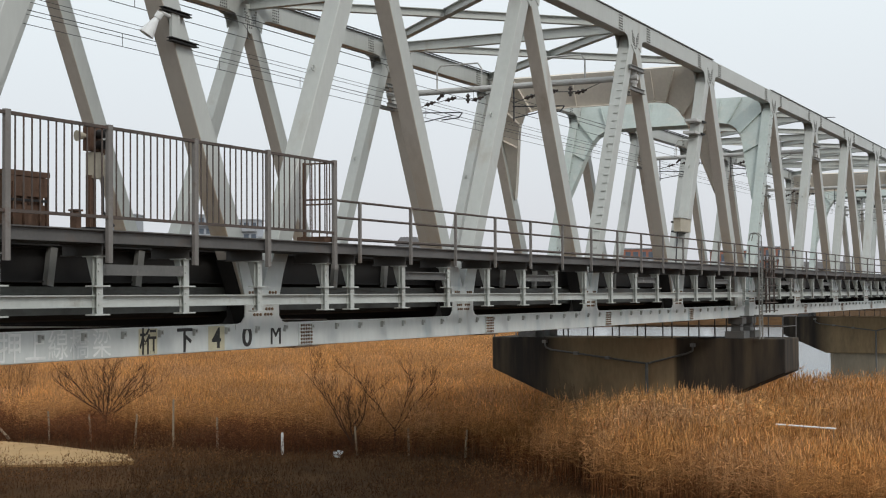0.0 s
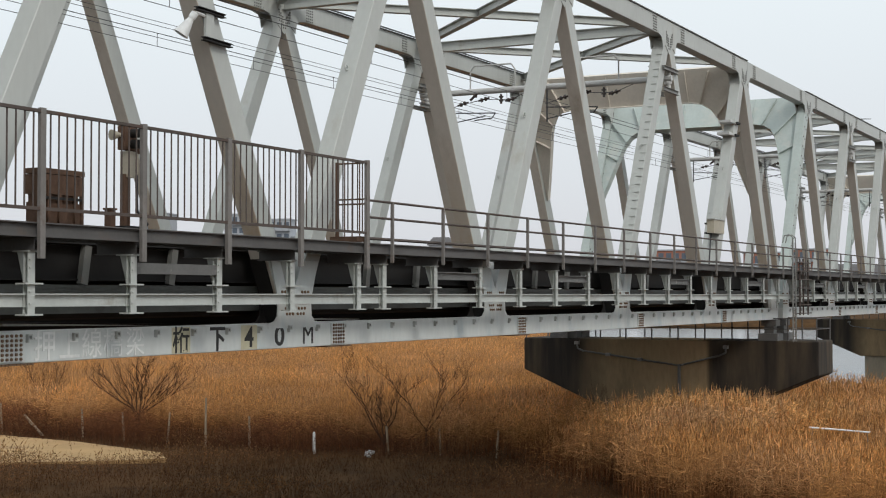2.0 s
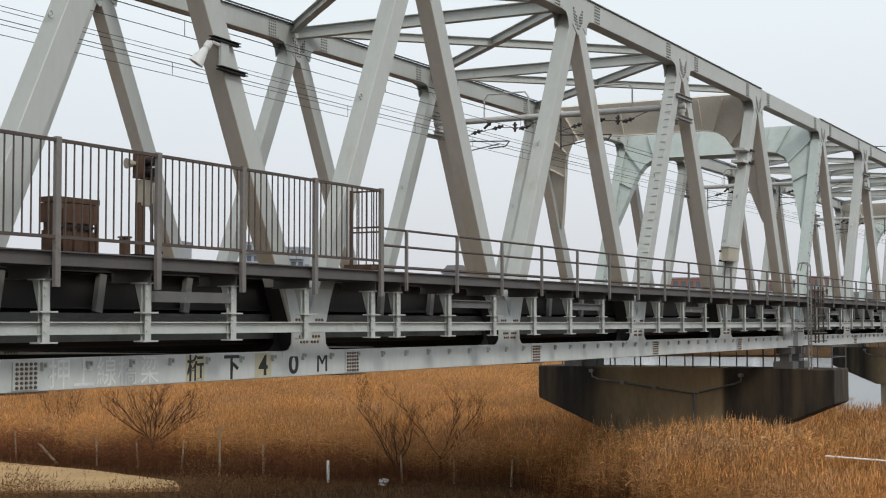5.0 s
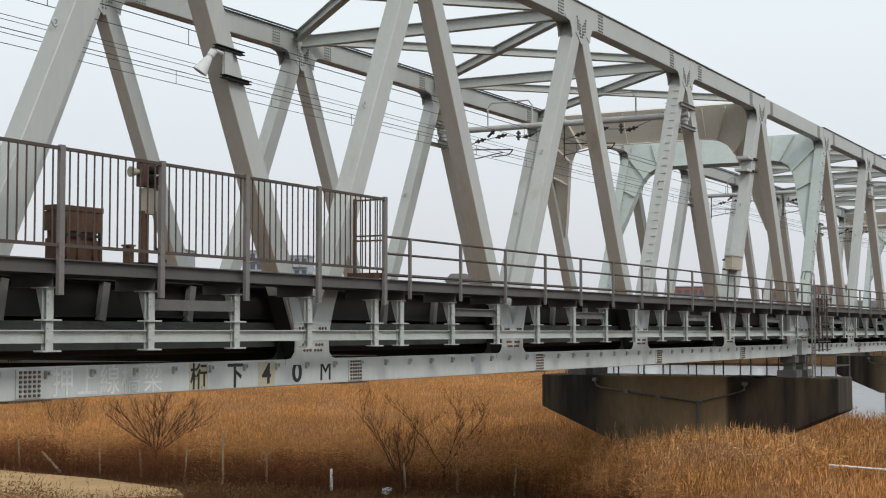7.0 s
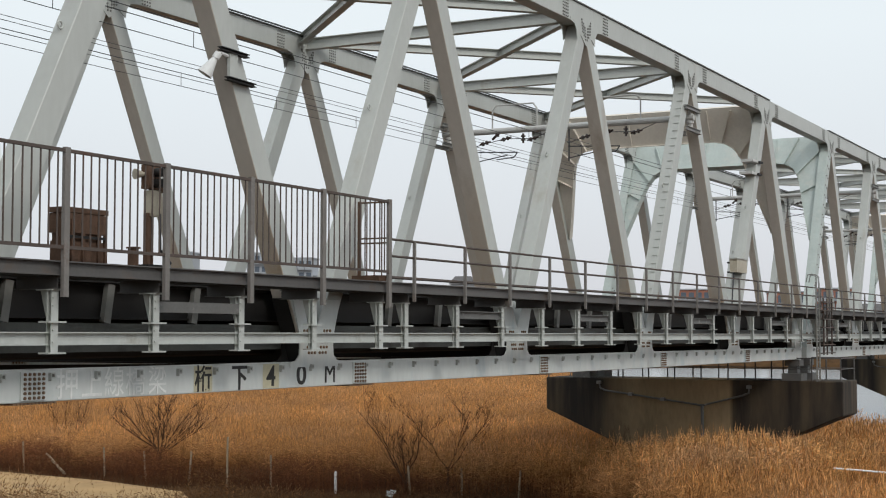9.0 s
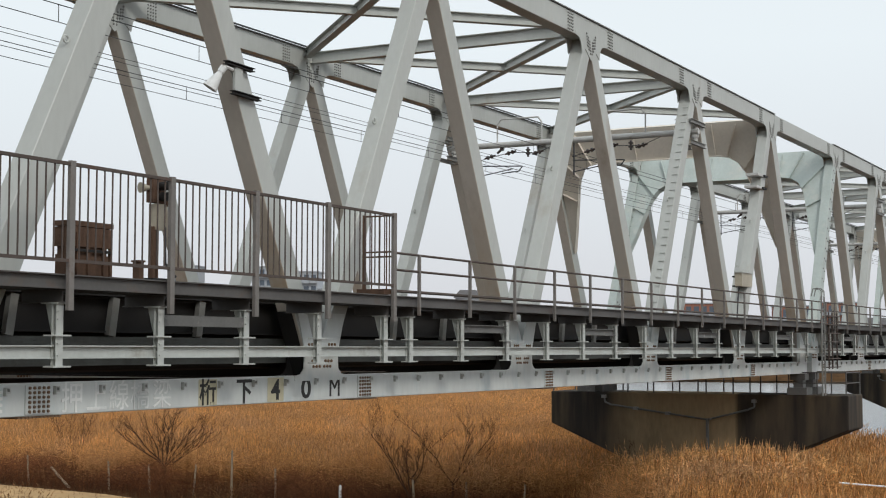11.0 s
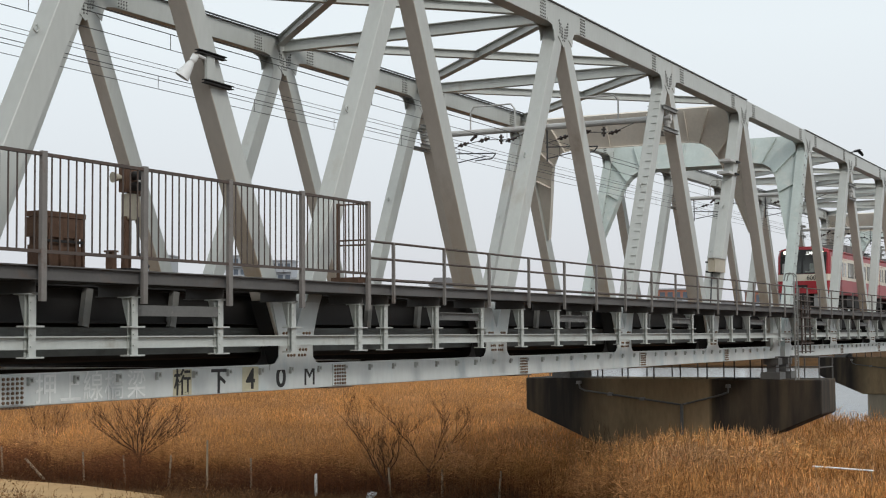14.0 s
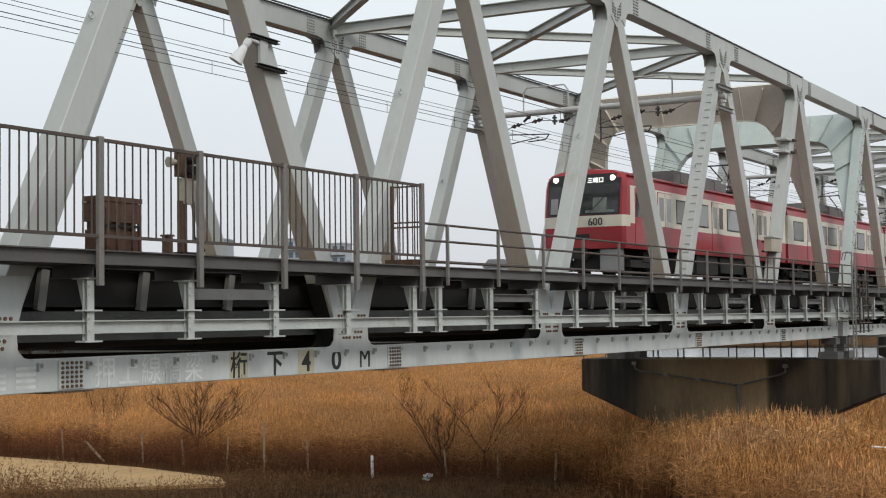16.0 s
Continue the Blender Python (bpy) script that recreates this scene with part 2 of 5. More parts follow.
# ---- the plan ----
L = 9.49                      # a truss panel
NODE = 25.06                  # a lower node of the first span
START = NODE - 2 * L          # where the first span begins
SPAN, GAP = 6 * L, 1.55
NEAR, FAR = -16.2, -25.82     # outer face of the near truss, inner face of the far one
BOT0, BOT1 = EYE - 1.05, EYE - 0.55   # lower chord
TOP0, TOP1 = EYE + 8.9, EYE + 9.5    # upper chord
CW = 0.42                     # chord width
DECKZ = EYE + 1.09
RAILTOP = EYE + 1.14
RIB = -1.0                   # floor ribs stand this far before the quarter points
WALK = -15.3                  # outer edge of the walkway
TRACKS = (-18.95, -22.95)


def arc(cx, cy, r, a0, a1, n=6):
    return [(cx + r * math.cos(radians(a0 + (a1 - a0) * i / n)), cy + r * math.sin(radians(a0 + (a1 - a0) * i / n))) for i in range(n + 1)]


def low_node(i):
    """The lower nodes along a span; the second stands a little short of its even place."""
    return i * L - (0.22 if i == 1 else 0)


def high_node(i):
    return (i + 0.5) * L - (0.12 if i == 1 else 0)


def make_truss(parent, x_face, x_back):
    """One truss plane between x_face and x_back, along y from 0 to SPAN."""
    xc, w = (x_face + x_back) / 2, abs(x_face - x_back)
    lo, hi = (BOT0 + BOT1) / 2, (TOP0 + TOP1) / 2
    part("bottom_chord", Solid().beam((xc, -0.35, lo), (xc, SPAN + 0.35, lo), w, BOT1 - BOT0, bevel=0.012), CHORD, parent, "pale blue-grey painted box girder chord")
    s = Solid().beam((xc, L / 2 - 0.5, hi), (xc, SPAN - L / 2 + 0.5, hi), w, TOP1 - TOP0, bevel=0.012)
    part("top_chord", s, PAINT, parent)
    part("top_flange", Solid().box(xc - w / 2 - 0.04, xc + w / 2 + 0.04, L / 2 - 0.5, SPAN - L / 2 + 0.5, TOP1, TOP1 + 0.035), DECK, parent, "grimy dark top flange")
    # diagonals: box members, leaning each way in turn
    for i in range(6):
        for a, b in ((low_node(i), high_node(i)), (low_node(i + 1), high_node(i))):
            end = (i == 0 and a < b) or (i == 5 and a > b)
            p, q = Vector((xc, a, lo + 0.1)), Vector((xc, b, hi - 0.05))
            inset = Vector((0.004, 0, 0))
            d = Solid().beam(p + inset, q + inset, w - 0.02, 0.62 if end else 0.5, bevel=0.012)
            diagonal = part("end_post" if end else "diagonal", d, GREEN if (end and i == 0) else RUSTY_BOUNCE if a > b else PAINT, parent)
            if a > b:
                # the broad outer face is pale; the rust-washed sides have ground bounce painted in
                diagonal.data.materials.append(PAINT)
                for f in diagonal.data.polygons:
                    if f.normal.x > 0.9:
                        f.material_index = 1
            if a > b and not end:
                # a made-up near-black casing stands in for the deck's shade on the foot
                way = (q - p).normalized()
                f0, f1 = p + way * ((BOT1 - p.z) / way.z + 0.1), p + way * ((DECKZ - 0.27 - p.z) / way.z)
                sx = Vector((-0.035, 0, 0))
                part("shade_casing", Solid().beam(f0 + inset + sx, f1 + inset + sx, w - 0.07, 0.53), DARK, diagonal, "black casing in place of the deck's shade")
            if end and i == 0:
                # rows of studs up the broad post
                way = (q - p).normalized()
                across = Vector((1, 0, 0)).cross(way)
                st = Solid()
                for k in range(17):
                    for side in (-0.13, 0.13):
                        c = p + way * (1.6 + k * 0.52) + across * side + Vector((w / 2 - 0.006, 0, 0))
                        st.rod(c - Vector((0.01, 0, 0)), c + Vector((0.03, 0, 0)), 0.032, 6)
                tagged(part("post_studs", st, BRACKET, diagonal), kind="stuff")
            if not end:
                # a lifting eye near the middle of the upper edge
                way = (q - p).normalized()
                e = p + (q - p) * 0.56 + Vector((1, 0, 0)).cross(way) * (0.25 if a < b else -0.25)
                out = Vector((1, 0, 0)).cross(way) * (1 if a < b else -1)
                part("lifting_eye", Solid().ring(e + out * 0.06, out, way, 0.06, 0.018), PAINT, diagonal)
    # gusset plates on both faces at each node
    for i in range(7):
        y = low_node(i)
        for xs in (x_face, x_back):
            out = 0.014 if xs == max(x_face, x_back) else -0.014
            up = L / 2 / (hi - lo)
            h = 1.25
            prof = [(y - 0.95, BOT1 - 0.1), (y - 0.95, BOT1), (y - 0.75, BOT1 + 0.03), (y - 0.63, BOT1 + 0.14), (y - 0.6, BOT1 + 0.45), (y - 0.28 - up * h, BOT1 + h), (y + 0.3 - up * h, BOT1 + h), (y, BOT1 + 0.72),
                    (y - 0.3 + up * h, BOT1 + h), (y + 0.28 + up * h, BOT1 + h), (y + 0.6, BOT1 + 0.45), (y + 0.63, BOT1 + 0.14), (y + 0.75, BOT1 + 0.03), (y + 0.95, BOT1), (y + 0.95, BOT1 - 0.1)]
            if i == 0:
                prof = [(max(u, y - 0.35), v) for u, v in prof]
            if i == 6:
                prof = [(min(u, y + 0.35), v) for u, v in prof]
            # the lower back plates are near-black in place of the shade on them
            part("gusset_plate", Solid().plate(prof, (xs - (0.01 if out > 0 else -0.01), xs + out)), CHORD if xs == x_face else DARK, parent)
        if i < 6:
            y = high_node(i)
            for xs in (x_face, x_back):
                out = 0.014 if xs == max(x_face, x_back) else -0.014
                half_ = [(1.15, 0.1), (1.15, 0.0), (0.85, -0.05), (0.72, -0.2), (0.66, -0.46), (0.4, -0.3)]
                prof = [(y - u, TOP0 + v) for u, v in half_] + [(y, TOP0 - 0.58)] + [(y + u, TOP0 + v) for u, v in half_[::-1]]
                part("gusset_plate", Solid().plate(prof, (xs - (0.01 if out > 0 else -0.01), xs + out)), PAINT, parent)
    # bolt groups on the outer gussets and splices
    s = Solid()
    xs = x_face
    sg = 1 if x_face > x_back else -1
    s2 = Solid()
    up = L / 2 / (hi - lo)
    for i in range(7):
        for side in (-1, 1):
            for a in range(3):
                for b in range(5):
                    d = 0.1 + b * 0.11
                    y, z = low_node(i) + side * (0.05 + a * 0.11 + up * d * 0.8), BOT1 + 0.08 + d
                    s.rod((xs + sg * 0.01, y, z), (xs + sg * 0.038, y, z), 0.03, 6)
        if i < 6:
            for side in (-1, 1):
                for a in range(3):
                    for b in range(5):
                        d = 0.02 + b * 0.085
                        y, z = high_node(i) + side * (0.05 + a * 0.11 + up * (0.42 - d) * 0.3), TOP0 - 0.02 - d + 0.1 * a
                        s2.rod((xs + sg * 0.01, y, z), (xs + sg * 0.036, y, z), 0.03, 6)
            for side in (-1.5, 1.5):
                for a in range(4):
                    for b in range(6):
                        y, z = high_node(i) + side + a * 0.11 - 0.16, TOP0 + 0.06 + b * 0.09
                        s2.rod((xs, y, z), (xs + sg * 0.03, y, z), 0.022, 6)
    tagged(part("gusset_bolts", s, BOLT, parent), kind="stuff")
    tagged(part("top_gusset_bolts", s2, BRACKET, parent), kind="stuff")
    # splice plates of the lower chord with their bolts, and small lugs along it
    for i in range(6):
        y = low_node(i) + (1.74 if i == 1 else 1.67)
        part("splice_plate", Solid().box(xs - 0.002, xs + 0.022, y - 0.28, y + 0.28, BOT0 + 0.03, BOT1 - 0.03) if sg > 0 else Solid().box(xs - 0.022, xs + 0.002, y - 0.28, y + 0.28, BOT0 + 0.03, BOT1 - 0.03), CHORD, parent)
    s = Solid()
    for i in range(6):
        y = low_node(i) + (1.74 if i == 1 else 1.67)
        for a in range(5):
            for b in range(6):
                s.rod((xs + sg * 0.02, y - 0.2 + a * 0.1, BOT0 + 0.07 + b * 0.072), (xs + sg * 0.045, y - 0.2 + a * 0.1, BOT0 + 0.07 + b * 0.072), 0.026, 6)
        for a in range(12):
            s.box(xs - sg * 0.45, xs + sg * 0.04, y - 0.45 + a * 0.08, y - 0.4 + a * 0.08, BOT0 - 0.03, BOT0 - 0.001)
    tagged(part("splice_bolts", s, BOLT, parent), kind="stuff")
    lug = None
    for k in range(53):
        y = 0.8 * L / 9 + k * L / 9
        if lug is None:
            u0, u1 = min(xs, xs + sg * 0.06), max(xs, xs + sg * 0.06)
            ring_ = Solid().box(u0, u1, -0.045, -0.025, BOT1 - 0.18, BOT1 - 0.05).box(u0, u1, -0.025, 0.05, BOT1 - 0.07, BOT1 - 0.05).box(u0, u1, -0.025, 0.05, BOT1 - 0.14, BOT1 - 0.12).box(u0, u1, 0.03, 0.05, BOT1 - 0.12, BOT1 - 0.07)
            lug = part("chord_lug", ring_, BEAM, parent, at=pose(0, y, 0)).data
        else:
            shared("chord_lug", lug, parent, pose(0, y, 0))



def make_span():
    """A span of the through truss with its floor, at y from 0 to SPAN."""
    span = thing("truss_bridge_span", "pale grey painted steel railway truss span resting on concrete piers", "truss bridge", "bridge spans")
    make_truss(span, NEAR, NEAR - CW)
    make_truss(span, FAR, FAR - CW)
    hi = (TOP0 + TOP1) / 2
    x0, x1 = NEAR - CW, FAR
    tops = [i * L + L / 2 for i in range(6)]
    for i, y in enumerate(tops):
        if i not in (0, 5):
            part("top_strut", Solid().ibeam((x0, y, hi + 0.07), (x1, y, hi + 0.07), 0.26, 0.36, (0, 1, 0)), PAINT, span)
        if i < 5:
            y2 = tops[i + 1]
            part("lateral_brace", Solid().ibeam((x0, y + 0.3, hi + 0.17), (x1, y2 - 0.3, hi + 0.17), 0.24, 0.28, (0, 1, 0)), PAINT, span)
            part("lateral_brace", Solid().ibeam((x0, y2 - 0.3, hi + 0.17), (x1, y + 0.3, hi + 0.17), 0.24, 0.26, (0, 1, 0)), PAINT, span)
    # portals in the plane of the end posts, with rounded haunches
    for end in (0, 1):
        yt, yb = (tops[0], 0.0) if end == 0 else (tops[5], SPAN)
        mat = GREEN if end == 0 else BOUNCE_CREAM
        down = Vector((0, yb - yt, (BOT0 + BOT1) / 2 - hi)).normalized()
        top = Vector((0, yt, hi + 0.1))
        half = (x0 - x1) / 2
        xm = (x0 + x1) / 2
        depth, drop = 1.4, 5.6
        edge = [(half - r, v * 1.09) for r, v in ((1.95, 1.3), (1.5, 1.38), (1.15, 1.6), (0.9, 2.0), (0.76, 2.45), (0.64, 2.95), (0.34, 4.1), (0.06, 5.1))]
        outline = [(-half, 0), (half, 0)] + [(half, drop)] + edge[::-1] + [(-u, v) for u, v in edge] + [(-half, drop)]
        nrm = Vector((1, 0, 0)).cross(down).normalized()
        n = len(outline)
        verts = [Vector((xm, 0, 0)) + top + Vector((u, 0, 0)) + down * v + nrm * k for k in (-0.09, 0.09) for u, v in outline]
        s = Solid().add(verts, [(i, (i + 1) % n, n + (i + 1) % n, n + i) for i in range(n)] + [tuple(range(n))[::-1], tuple(range(n, 2 * n))])
        part("portal_frame", s, mat, span, "deep portal plate with rounded haunches")
        # flange along the rounded edge, and stiffeners
        s = Solid()
        run = [(-u, v) for u, v in edge[::-1]] + edge
        pts = [Vector((xm + u, 0, 0)) + top + down * v for u, v in run]
        m = len(pts)
        verts = [p + nrm * k + down * j for p in pts for k, j in ((-0.17, 0), (0.17, 0), (0.17, 0.03), (-0.17, 0.03))]
        faces = [(4 * i + e, 4 * i + (e + 1) % 4, 4 * i + 4 + (e + 1) % 4, 4 * i + 4 + e) for i in range(m - 1) for e in range(4)]
        part("portal_flange", s.add(verts, faces + [(0, 1, 2, 3), (4 * m - 1, 4 * m - 2, 4 * m - 3, 4 * m - 4)]), mat, span)
        for u in (-half * 0.55, -half * 0.2, half * 0.2, half * 0.55):
            part("stiffener", Solid().beam(Vector((xm + u, 0, 0)) + top + down * 0.1, Vector((xm + u, 0, 0)) + top + down * depth, 0.03, 0.3, (1, 0, 0)), mat, span)
        for sgn in (-1, 1):
            for r, v, r2, v2 in ((1.6, 1.5, 1.05, 0.12), (0.98, 2.1, 0.03, 0.95), (0.62, 3.1, 0.03, 2.75)):
                p = Vector((xm + sgn * (half - r), 0, 0)) + top + down * v
                q = Vector((xm + sgn * (half - r2), 0, 0)) + top + down * v2
                part("stiffener", Solid().beam(p, q, 0.44, 0.03, nrm), mat, span)
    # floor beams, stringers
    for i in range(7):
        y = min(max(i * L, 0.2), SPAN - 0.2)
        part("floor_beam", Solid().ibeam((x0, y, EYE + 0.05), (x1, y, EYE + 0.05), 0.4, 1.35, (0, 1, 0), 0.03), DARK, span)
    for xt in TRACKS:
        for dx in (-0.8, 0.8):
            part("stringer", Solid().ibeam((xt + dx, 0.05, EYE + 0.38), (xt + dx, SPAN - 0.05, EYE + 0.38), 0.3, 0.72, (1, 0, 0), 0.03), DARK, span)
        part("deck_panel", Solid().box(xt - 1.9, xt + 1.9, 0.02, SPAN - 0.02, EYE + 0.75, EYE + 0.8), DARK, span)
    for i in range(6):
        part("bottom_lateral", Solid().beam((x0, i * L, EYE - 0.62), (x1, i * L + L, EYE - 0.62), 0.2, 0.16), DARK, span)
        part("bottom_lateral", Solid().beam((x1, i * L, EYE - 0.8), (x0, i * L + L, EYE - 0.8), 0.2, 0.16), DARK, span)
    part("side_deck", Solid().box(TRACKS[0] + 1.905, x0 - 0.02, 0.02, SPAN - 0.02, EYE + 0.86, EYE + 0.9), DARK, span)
    # added dark beam that screens the lit sleepers where only shade shows
    part("dark_screen_beam", Solid().ibeam((x0 - 0.25, 0.05, EYE + 0.55), (x0 - 0.25, SPAN - 0.05, EYE + 0.55), 0.25, 0.6, (1, 0, 0), 0.03), DARK, span)
    for x in (NEAR - CW / 2, FAR - CW / 2):
        hi2 = (TOP0 + TOP1) / 2
        part("top_chord_link", Solid().beam((x, SPAN - L / 2 + 0.52, hi2), (x, SPAN + GAP + L / 2 - 0.52, hi2), CW, TOP1 - TOP0 - 0.006, bevel=0.012), PAINT, span)
        part("end_plate", Solid().box(x + 0.2, x + 0.33, SPAN - 1.2, SPAN - 0.1, BOT1, DECKZ - 0.25).box(x + 0.2, x + 0.4, SPAN - 0.45, SPAN - 0.4, BOT1, DECKZ - 0.25), CHORD, span, "pale grey vertical end plate")
    # inspection pipes and cable runs below the deck
    for dx, zz, r in ((-1.0, 0.5, 0.09), (-1.1, -0.3, 0.12)):
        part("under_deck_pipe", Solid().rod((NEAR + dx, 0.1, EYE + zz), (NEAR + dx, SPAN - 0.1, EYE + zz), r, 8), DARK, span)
    # bracket frames of the floor that show below the deck
    for i in range(24):
        if i % 4:
            y = i * L / 4 + RIB
            s = Solid().beam((NEAR - CW - 0.1, y, EYE + 0.19), (NEAR - CW - 0.1, y + 0.11, EYE + 0.84), 0.1, 0.17)
            part("floor_rib", s, BRACKET, span)
    # bearings under the four corners
    for x in (NEAR - CW / 2, FAR - CW / 2):
        for y in (0.1, SPAN - 0.1):
            s = Solid().box(x - 0.32, x + 0.32, y - 0.35, y + 0.35, BOT0 - 0.28, BOT0 - 0.001)
            s.box(x - 0.2, x + 0.2, y - 0.25, y + 0.25, BOT0 - 0.6, BOT0 - 0.28).box(x - 0.42, x + 0.42, y - 0.48, y + 0.48, BOT0 - 0.9, BOT0 - 0.6)
            part("bearing", s, TROUGH, span, "dark steel bridge bearing")
    return span


def make_track(length):
    """A pair of rails on timber sleepers, from y 0 to length."""
    track = thing("railway_track", "steel rails on dark timber sleepers along the bridge deck", "railway track", "tracks")
    for dx in (-0.7175, 0.7175):
        prof = [(-0.065, -0.15), (0.065, -0.15), (0.065, -0.13), (0.012, -0.11), (0.012, -0.04), (0.034, -0.03), (0.034, 0), (-0.034, 0), (-0.034, -0.03), (-0.012, -0.04), (-0.012, -0.11), (-0.065, -0.13)]
        part("rail", Solid().extrude(prof, (dx, 0, 0), (dx, length, 0), (1, 0, 0)), STEEL, track)
    s, one = Solid(), None
    y = 0.3
    while y < length:
        if y < 90 * 0.65:
            if one is None:
                one = part("sleeper", Solid().box(-1.3, 1.3, -0.11, 0.11, -0.31, -0.151), SLEEPER, track, at=pose(0, y, 0)).data
            else:
                shared("sleeper", one, track, pose(0, y, 0))
        else:
            s.box(-1.3, 1.3, y - 0.11, y + 0.11, -0.31, -0.151)
        y += 0.65
    tagged(part("sleeper_rest", s, SLEEPER, track), kind="stuff")
    return track


def make_walkway(first):
    """The outer walkway of a span: fascia, grating, brackets, duct beam and handrail. The first span's stretch begins with the tall fence instead of the handrail."""
    w = thing("walkway", "steel maintenance walkway with brackets and pipe handrail along the truss", "walkway", "walkways")
    z = DECKZ
    part("fascia", Solid().extrude([(-0.1, -0.22), (0, -0.22), (0, -0.2), (-0.07, -0.2), (-0.07, -0.02), (0, -0.02), (0, 0), (-0.1, 0)], (WALK, -0.6, z), (WALK, SPAN + 0.6, z), (1, 0, 0)), DECK, w, "dark grey channel fascia")
    part("grating", Solid().box(NEAR + 0.05, WALK - 0.08, -0.6, SPAN + 0.6, z - 0.06, z - 0.02), DECK, w)
    # an added dark plate that fakes no part: it stands for walkway shade
    part("shade_plate", Solid().box(NEAR + 0.03, WALK - 0.075, -0.6, SPAN + 0.6, z - 0.228, z - 0.205), DARK, w)
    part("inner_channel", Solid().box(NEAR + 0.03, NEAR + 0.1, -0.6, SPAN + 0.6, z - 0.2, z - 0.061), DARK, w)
    part("toe_pipe", Solid().rod((WALK - 0.12, FENCE_END - START if first else -0.6, z + 0.1), (WALK - 0.12, SPAN + 0.6, z + 0.1), 0.035, 6), RAILING, w)
    part("duct_beam", Solid().ibeam((WALK - 0.27, -0.6, EYE - 0.07), (WALK - 0.27, SPAN + 0.6, EYE - 0.07), 0.16, 0.2, (1, 0, 0), 0.02), BEAM, w, "pale grey horizontal steel beam")
    part("service_duct", Solid().box(NEAR - 0.78, NEAR - 0.5, -0.6, SPAN + 0.6, EYE - 0.3, EYE + 0.18), DUCT, w, "dark grey-green service duct")
    posts = []
    for j in range(25):
        posts.append(j * L / 4)
    fence_ys = [FENCE_END - 2.52 - 2.37 * i - START for i in range(0, 9)]
    brackets = [y for y in posts if not (first and y < NODE + 1.2 - START)]
    if first:
        brackets += [y for y in fence_ys if y > -0.5] + [FENCE_END - START]
    bracket, post, hanger = None, None, None
    for y in brackets:
        if bracket is None:
            s = Solid().ibeam((WALK - 0.2, 0, EYE - 0.3), (WALK - 0.2, 0, z - 0.42), 0.15, 0.1, (0, 1, 0), 0.016)
            s.box(WALK - 0.3, WALK - 0.1, -0.18, 0.2, EYE + 0.165, EYE + 0.19).box(WALK - 0.3, WALK - 0.1, -0.18, 0.2, EYE - 0.3, EYE - 0.275)
            s.plate([(WALK - 0.43, z - 0.42), (WALK - 0.23, z - 0.42), (WALK - 0.23, EYE + 0.19), (WALK - 0.3, EYE + 0.19)], (-0.012, 0.012), "y")
            s.box(WALK - 0.44, WALK - 0.12, -0.1, 0.1, z - 0.44, z - 0.42)
            for zz in (EYE - 0.12, EYE + 0.06, EYE + 0.42, EYE + 0.54):
                s.rod((WALK - 0.16, -0.04, zz), (WALK - 0.13, -0.04, zz), 0.018, 6)
            bracket = part("bracket", s, BEAM, w, at=pose(0, y, 0)).data
            arm = part("bracket_arm", Solid().ibeam((NEAR - 0.02, 0, z - 0.325), (WALK - 0.1, 0, z - 0.325), 0.14, 0.19, (0, 1, 0), 0.016), DECK, w, at=pose(0, y, 0)).data
        else:
            shared("bracket", bracket, w, pose(0, y, 0))
            shared("bracket_arm", arm, w, pose(0, y, 0))
    # cable trough boxes between some brackets
    trough = None
    for j in range(24):
        if j in (1, 5, 10, 13, 17, 21) and not (first and posts[j] < NODE - START):
            if trough is None:
                s = Solid().extrude([(-0.05, -0.09), (0.05, -0.09), (0.05, -0.07), (-0.02, -0.07), (-0.02, 0.07), (0.05, 0.07), (0.05, 0.09), (-0.05, 0.09)], (WALK - 0.2, 0.07, z - 0.645), (WALK - 0.2, L / 4 - 0.07, z - 0.645), (1, 0, 0))
                trough = part("cable_trough", s, TROUGH, w, at=pose(0, posts[j], 0)).data
            else:
                shared("cable_trough", trough, w, pose(0, posts[j], 0))
    if first:
        part("cable_trough", Solid().box(WALK - 0.25, WALK - 0.16, FENCE_END - 2.52 - 4.74 - START + 0.07, FENCE_END - 2.52 - 2.37 - START - 0.07, z - 0.735, z - 0.555), TROUGH, w)
    begin = (FENCE_END - START) if first else -0.6
    for dz in (0.88, 0.53):
        part("handrail", Solid().rod((WALK + 0.02, begin, z + dz), (WALK + 0.02, SPAN + 0.6, z + dz), 0.026 if dz > 0.5 else 0.018, 8), RAILING, w, "brown-grey pipe rail")
    for y in posts:
        if first and y < NODE + 1.2 - START:
            continue
        if post is None:
            post = part("rail_post", Solid().beam((WALK + 0.035, 0, z - 0.4), (WALK + 0.035, 0, z + 0.89), 0.06, 0.06), POST, w, at=pose(0, y, 0)).data
        else:
            shared("rail_post", post, w, pose(0, y, 0))
    return w


FENCE_END = 26.36


